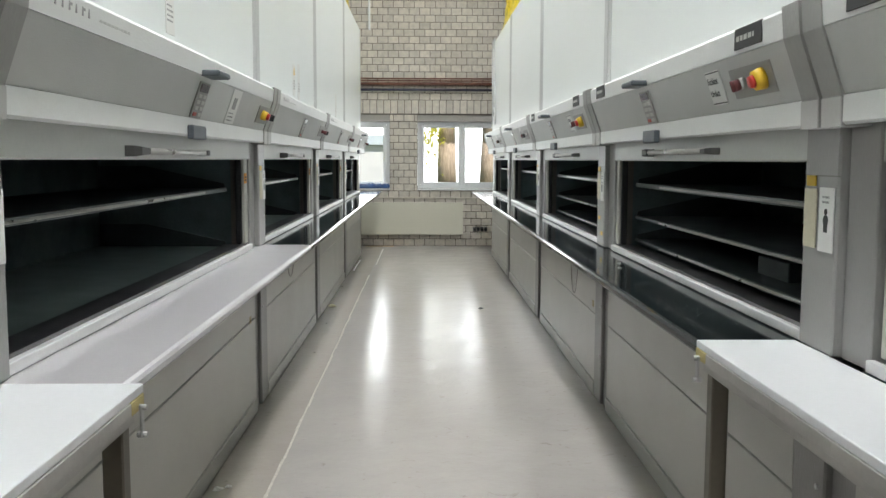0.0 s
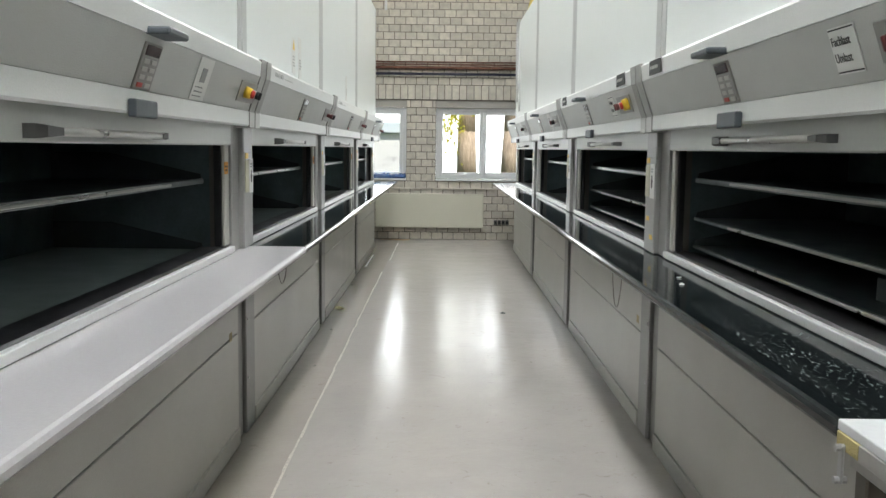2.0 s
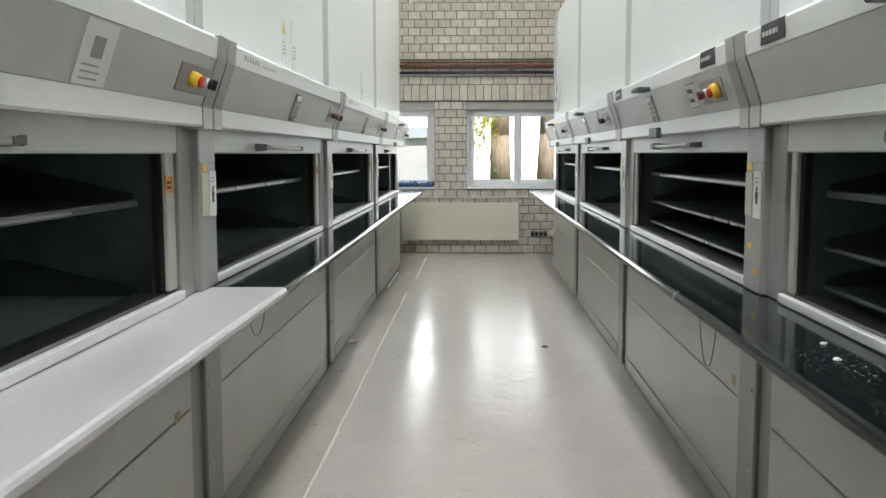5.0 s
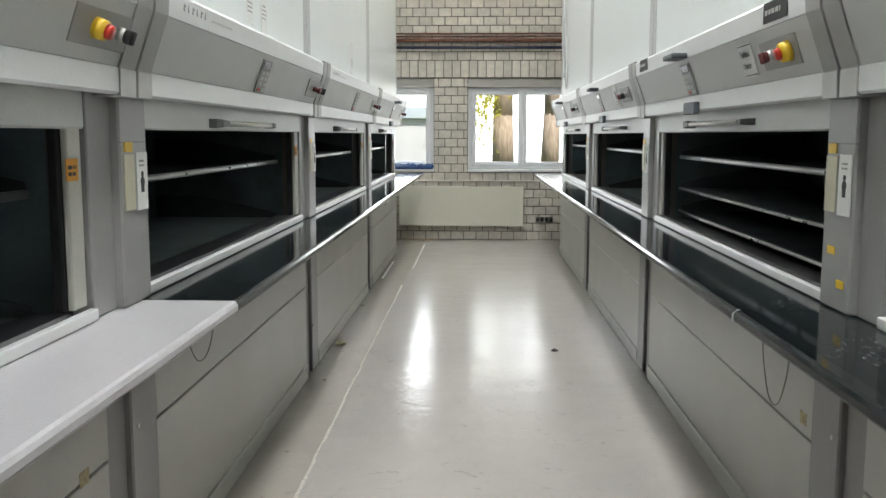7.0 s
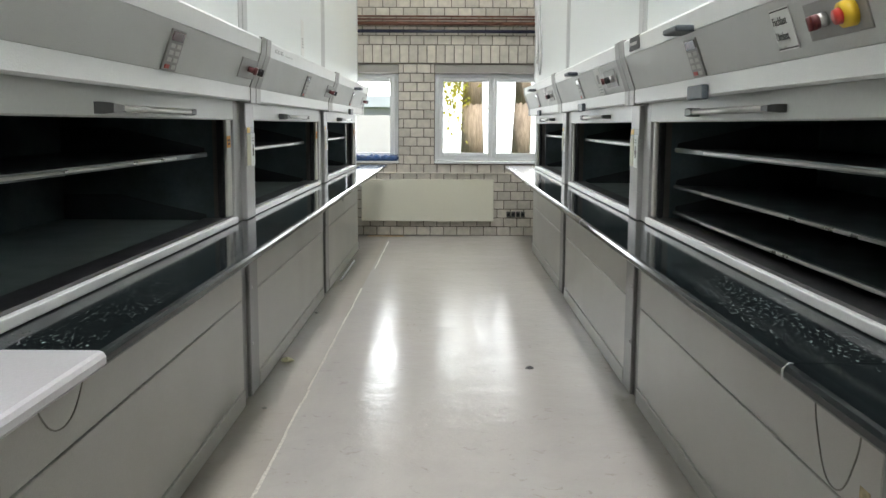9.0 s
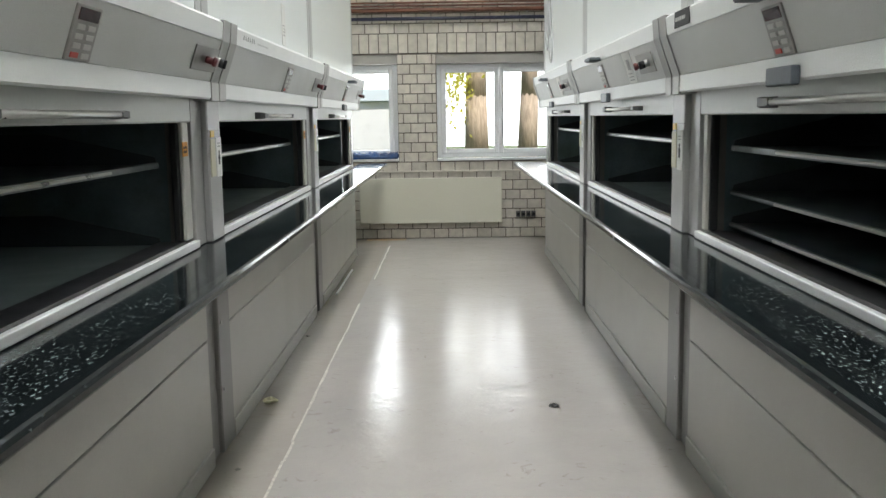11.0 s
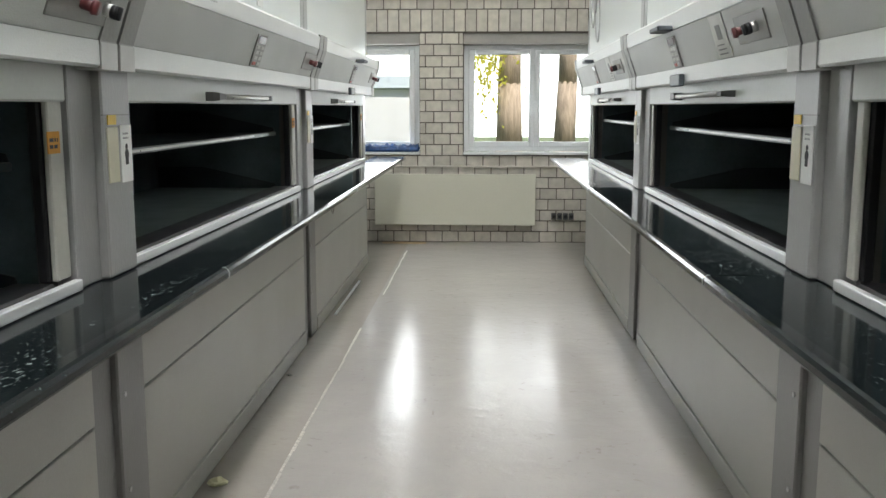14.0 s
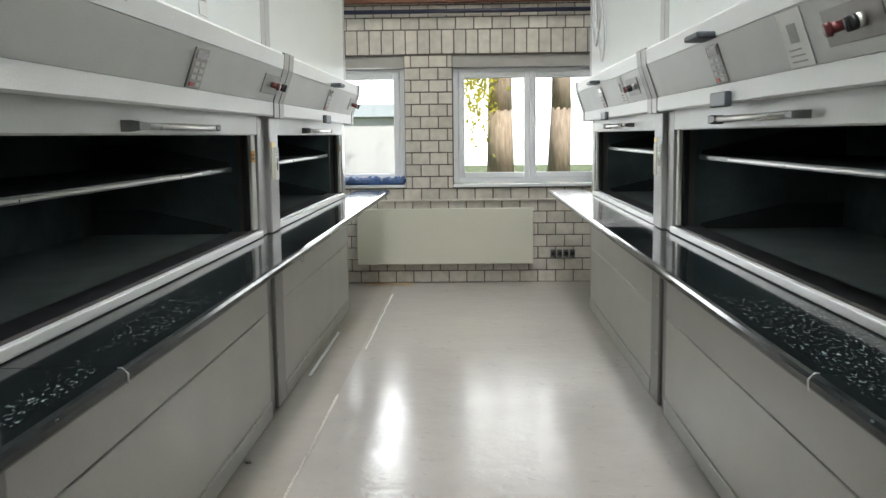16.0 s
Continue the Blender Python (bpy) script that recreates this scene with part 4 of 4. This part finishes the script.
scrap("stone_chip", 1.46, 3.95, 0.010, M_PAPER, "pale chip lying on the black worktop", 9).location.z = 1.0005
st = bmesh.new()
for i in range(5):
    x = -0.55 + i * 0.10
    box(st, x, x + 0.098, 15.50 + rnd.uniform(0, 0.05), 15.67, -0.002, 0.0015)
solid("floor_stain", st, M_STAIN, "ochre stain along the foot of the wall", "stain", kind="structure")

# ---------- unseen ceiling luminaires, added for the overhead light ---
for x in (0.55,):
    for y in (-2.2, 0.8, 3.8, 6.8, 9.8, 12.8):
        lm = thing("added_ceiling_light", "assumed ceiling luminaire out of view, with a bright diffuser", "lamp", "ceiling luminaires", pose(x, y, CEIL_Z))
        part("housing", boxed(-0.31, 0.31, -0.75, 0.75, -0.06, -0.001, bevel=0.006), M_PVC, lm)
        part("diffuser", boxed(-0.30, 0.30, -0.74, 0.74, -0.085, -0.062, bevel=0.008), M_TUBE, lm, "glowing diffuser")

# ---------- outside the windows ----------
solid("ground", boxed(-300, 300, WALL_Y + 0.32, 600, -0.5, -0.3), M_GRASS, "sunlit lawn outside", "ground", kind="structure")


def tree(x, y, h, r, seed, crown_mat, n, low=()):
    t = thing("tree", "tree with a pale trunk and yellow-green leaves outside the window", "tree", "trees outside", pose(x, y, -0.3))
    rr = random.Random(seed)
    tr = bmesh.new()
    pts = [Vector((rr.uniform(-0.02, 0.02) * i, rr.uniform(-0.02, 0.02) * i, h * 0.75 * i / 6)) for i in range(7)]
    for i in range(6):
        rod(tr, pts[i], pts[i + 1] + Vector((0, 0, 0.03)), r * (1 - i / 9), 10, r * (1 - (i + 1) / 9))
    tips = []
    for i in range(9):
        a, b = pts[3 + i % 3], Vector((rr.uniform(-1.5, 1.5), rr.uniform(-1.5, 1.5), h * rr.uniform(0.45, 1.0)))
        rod(tr, a, b, r * 0.3, 6, r * 0.08)
        tips.append(b)
    for b in low:
        rod(tr, pts[3], Vector(b), r * 0.16, 6, r * 0.04)
        tips += [Vector(b)] * 3
    part("trunk", tr, M_BARK, t, smooth=True)
    cr = bmesh.new()
    for i in range(n):
        tip = rr.choice(tips)
        w = 0.22 if tip.z < 3.2 else 0.5
        c = tip + Vector((rr.gauss(0, w), rr.gauss(0, w), rr.gauss(0, 0.45)))
        q = Euler((rr.uniform(0, 6), rr.uniform(0, 6), rr.uniform(0, 6))).to_matrix()
        vs = [cr.verts.new(c + q @ Vector(o) * rr.uniform(0.6, 1.2)) for o in ((-0.06, 0, 0), (0, -0.035, 0.01), (0.065, 0, 0), (0, 0.035, 0.01))]
        cr.faces.new(vs)
    part("crown", cr, crown_mat, t)
    return t


tree(1.08, 23.2, 9.0, 0.29, 1, M_LEAF, 1800, ((-0.42, -0.3, 2.75),))
tree(2.10, 22.4, 9.0, 0.23, 2, M_LEAF, 400)
shed = thing("shed", "white shed with a pale blue roof edge across the lawn", "shed", "", pose(-1.6, 30, -0.3))
part("wall", boxed(-3.4, 1.2, 0, 3, 0.0, 2.3, bevel=0.02), M_RENDER, shed)
part("roof", boxed(-3.6, 1.4, -0.2, 3.2, 2.31, 2.65, bevel=0.02), M_SHED, shed, "pale blue roof edge")
# added board that glows white behind the trees, no real source
solid("backdrop", boxed(-60, 60, 62, 62.5, -2, 40), M_BACKDROP_GLOW, "glowing board added beyond the lawn for a white window view", "backdrop", kind="structure")

# ---------- bricks of the far wall ----------
BW, BH, JT = 0.185, 0.123, 0.011


def brick_mesh(name, w, h, d=0.030):
    bm = boxed(-w / 2, w / 2, -0.004, d, -h / 2, h / 2, bevel=0.003)
    return mesh_of(bm, name, M_BRICK)


def clear(x0, x1, z0, z1):
    """The stretches of [x0, x1] outside the window openings."""
    spans = [(x0, x1)]
    for wx0, wx1 in (LEFT_WIN, RIGHT_WIN):
        if z1 > WIN_Z0 + 0.01 and z0 < WIN_Z1 - 0.01:
            nxt = []
            for a, b in spans:
                if b <= wx0 or a >= wx1:
                    nxt.append((a, b))
                else:
                    if a < wx0:
                        nxt.append((a, wx0))
                    if b > wx1:
                        nxt.append((wx1, b))
            spans = nxt
    return [(a, b) for a, b in spans if b - a > 0.03]


cells = []
z, course = 0.0, 0
X_FROM, X_TO = -1.0, 2.3
while z < CEIL_Z - 0.02:
    if abs(z - 2.337) < 0.02:
        x = X_FROM + 0.03
        while x < X_TO:
            cells.append((x, x + BH, z + 0.010, z + 0.255))
            x += BH
        z += 0.255
        continue
    h = min(BH, CEIL_Z - z)
    x = X_FROM - (BW / 2 if course % 2 else 0.0) + 0.015
    while x < X_TO:
        for a, b in clear(x, x + BW, z, z + h):
            cells.append((a, b, z, z + h))
        x += BW
    z += h
    course += 1
shared, rest = {}, []
near = [c for c in cells if -0.62 < c[0] and c[1] < 1.85 and c[3] < 3.75]
for i, c in enumerate(near[:300]):
    w, h = round(c[1] - c[0] - JT, 3), round(c[3] - c[2] - JT, 3)
    if (w, h) not in shared:
        shared[(w, h)] = brick_mesh("brick", w, h)
    ob = new("brick", shared[(w, h)])
    ob.parent = wall_north
    ob.location = ((c[0] + c[1]) / 2, WALL_Y + rnd.uniform(-0.0015, 0.0015), (c[2] + c[3]) / 2)
picked = set(near[:300])
rb = bmesh.new()
for c in cells:
    if c not in picked:
        box(rb, c[0] + JT / 2, c[1] - JT / 2, WALL_Y - 0.004, WALL_Y + 0.03, c[2] + JT / 2, c[3] - JT / 2)
rest_ob = part("brickwork", rb, M_BRICK, wall_north)
tagged(rest_ob, "cream bricks out of reach", kind="stuff")
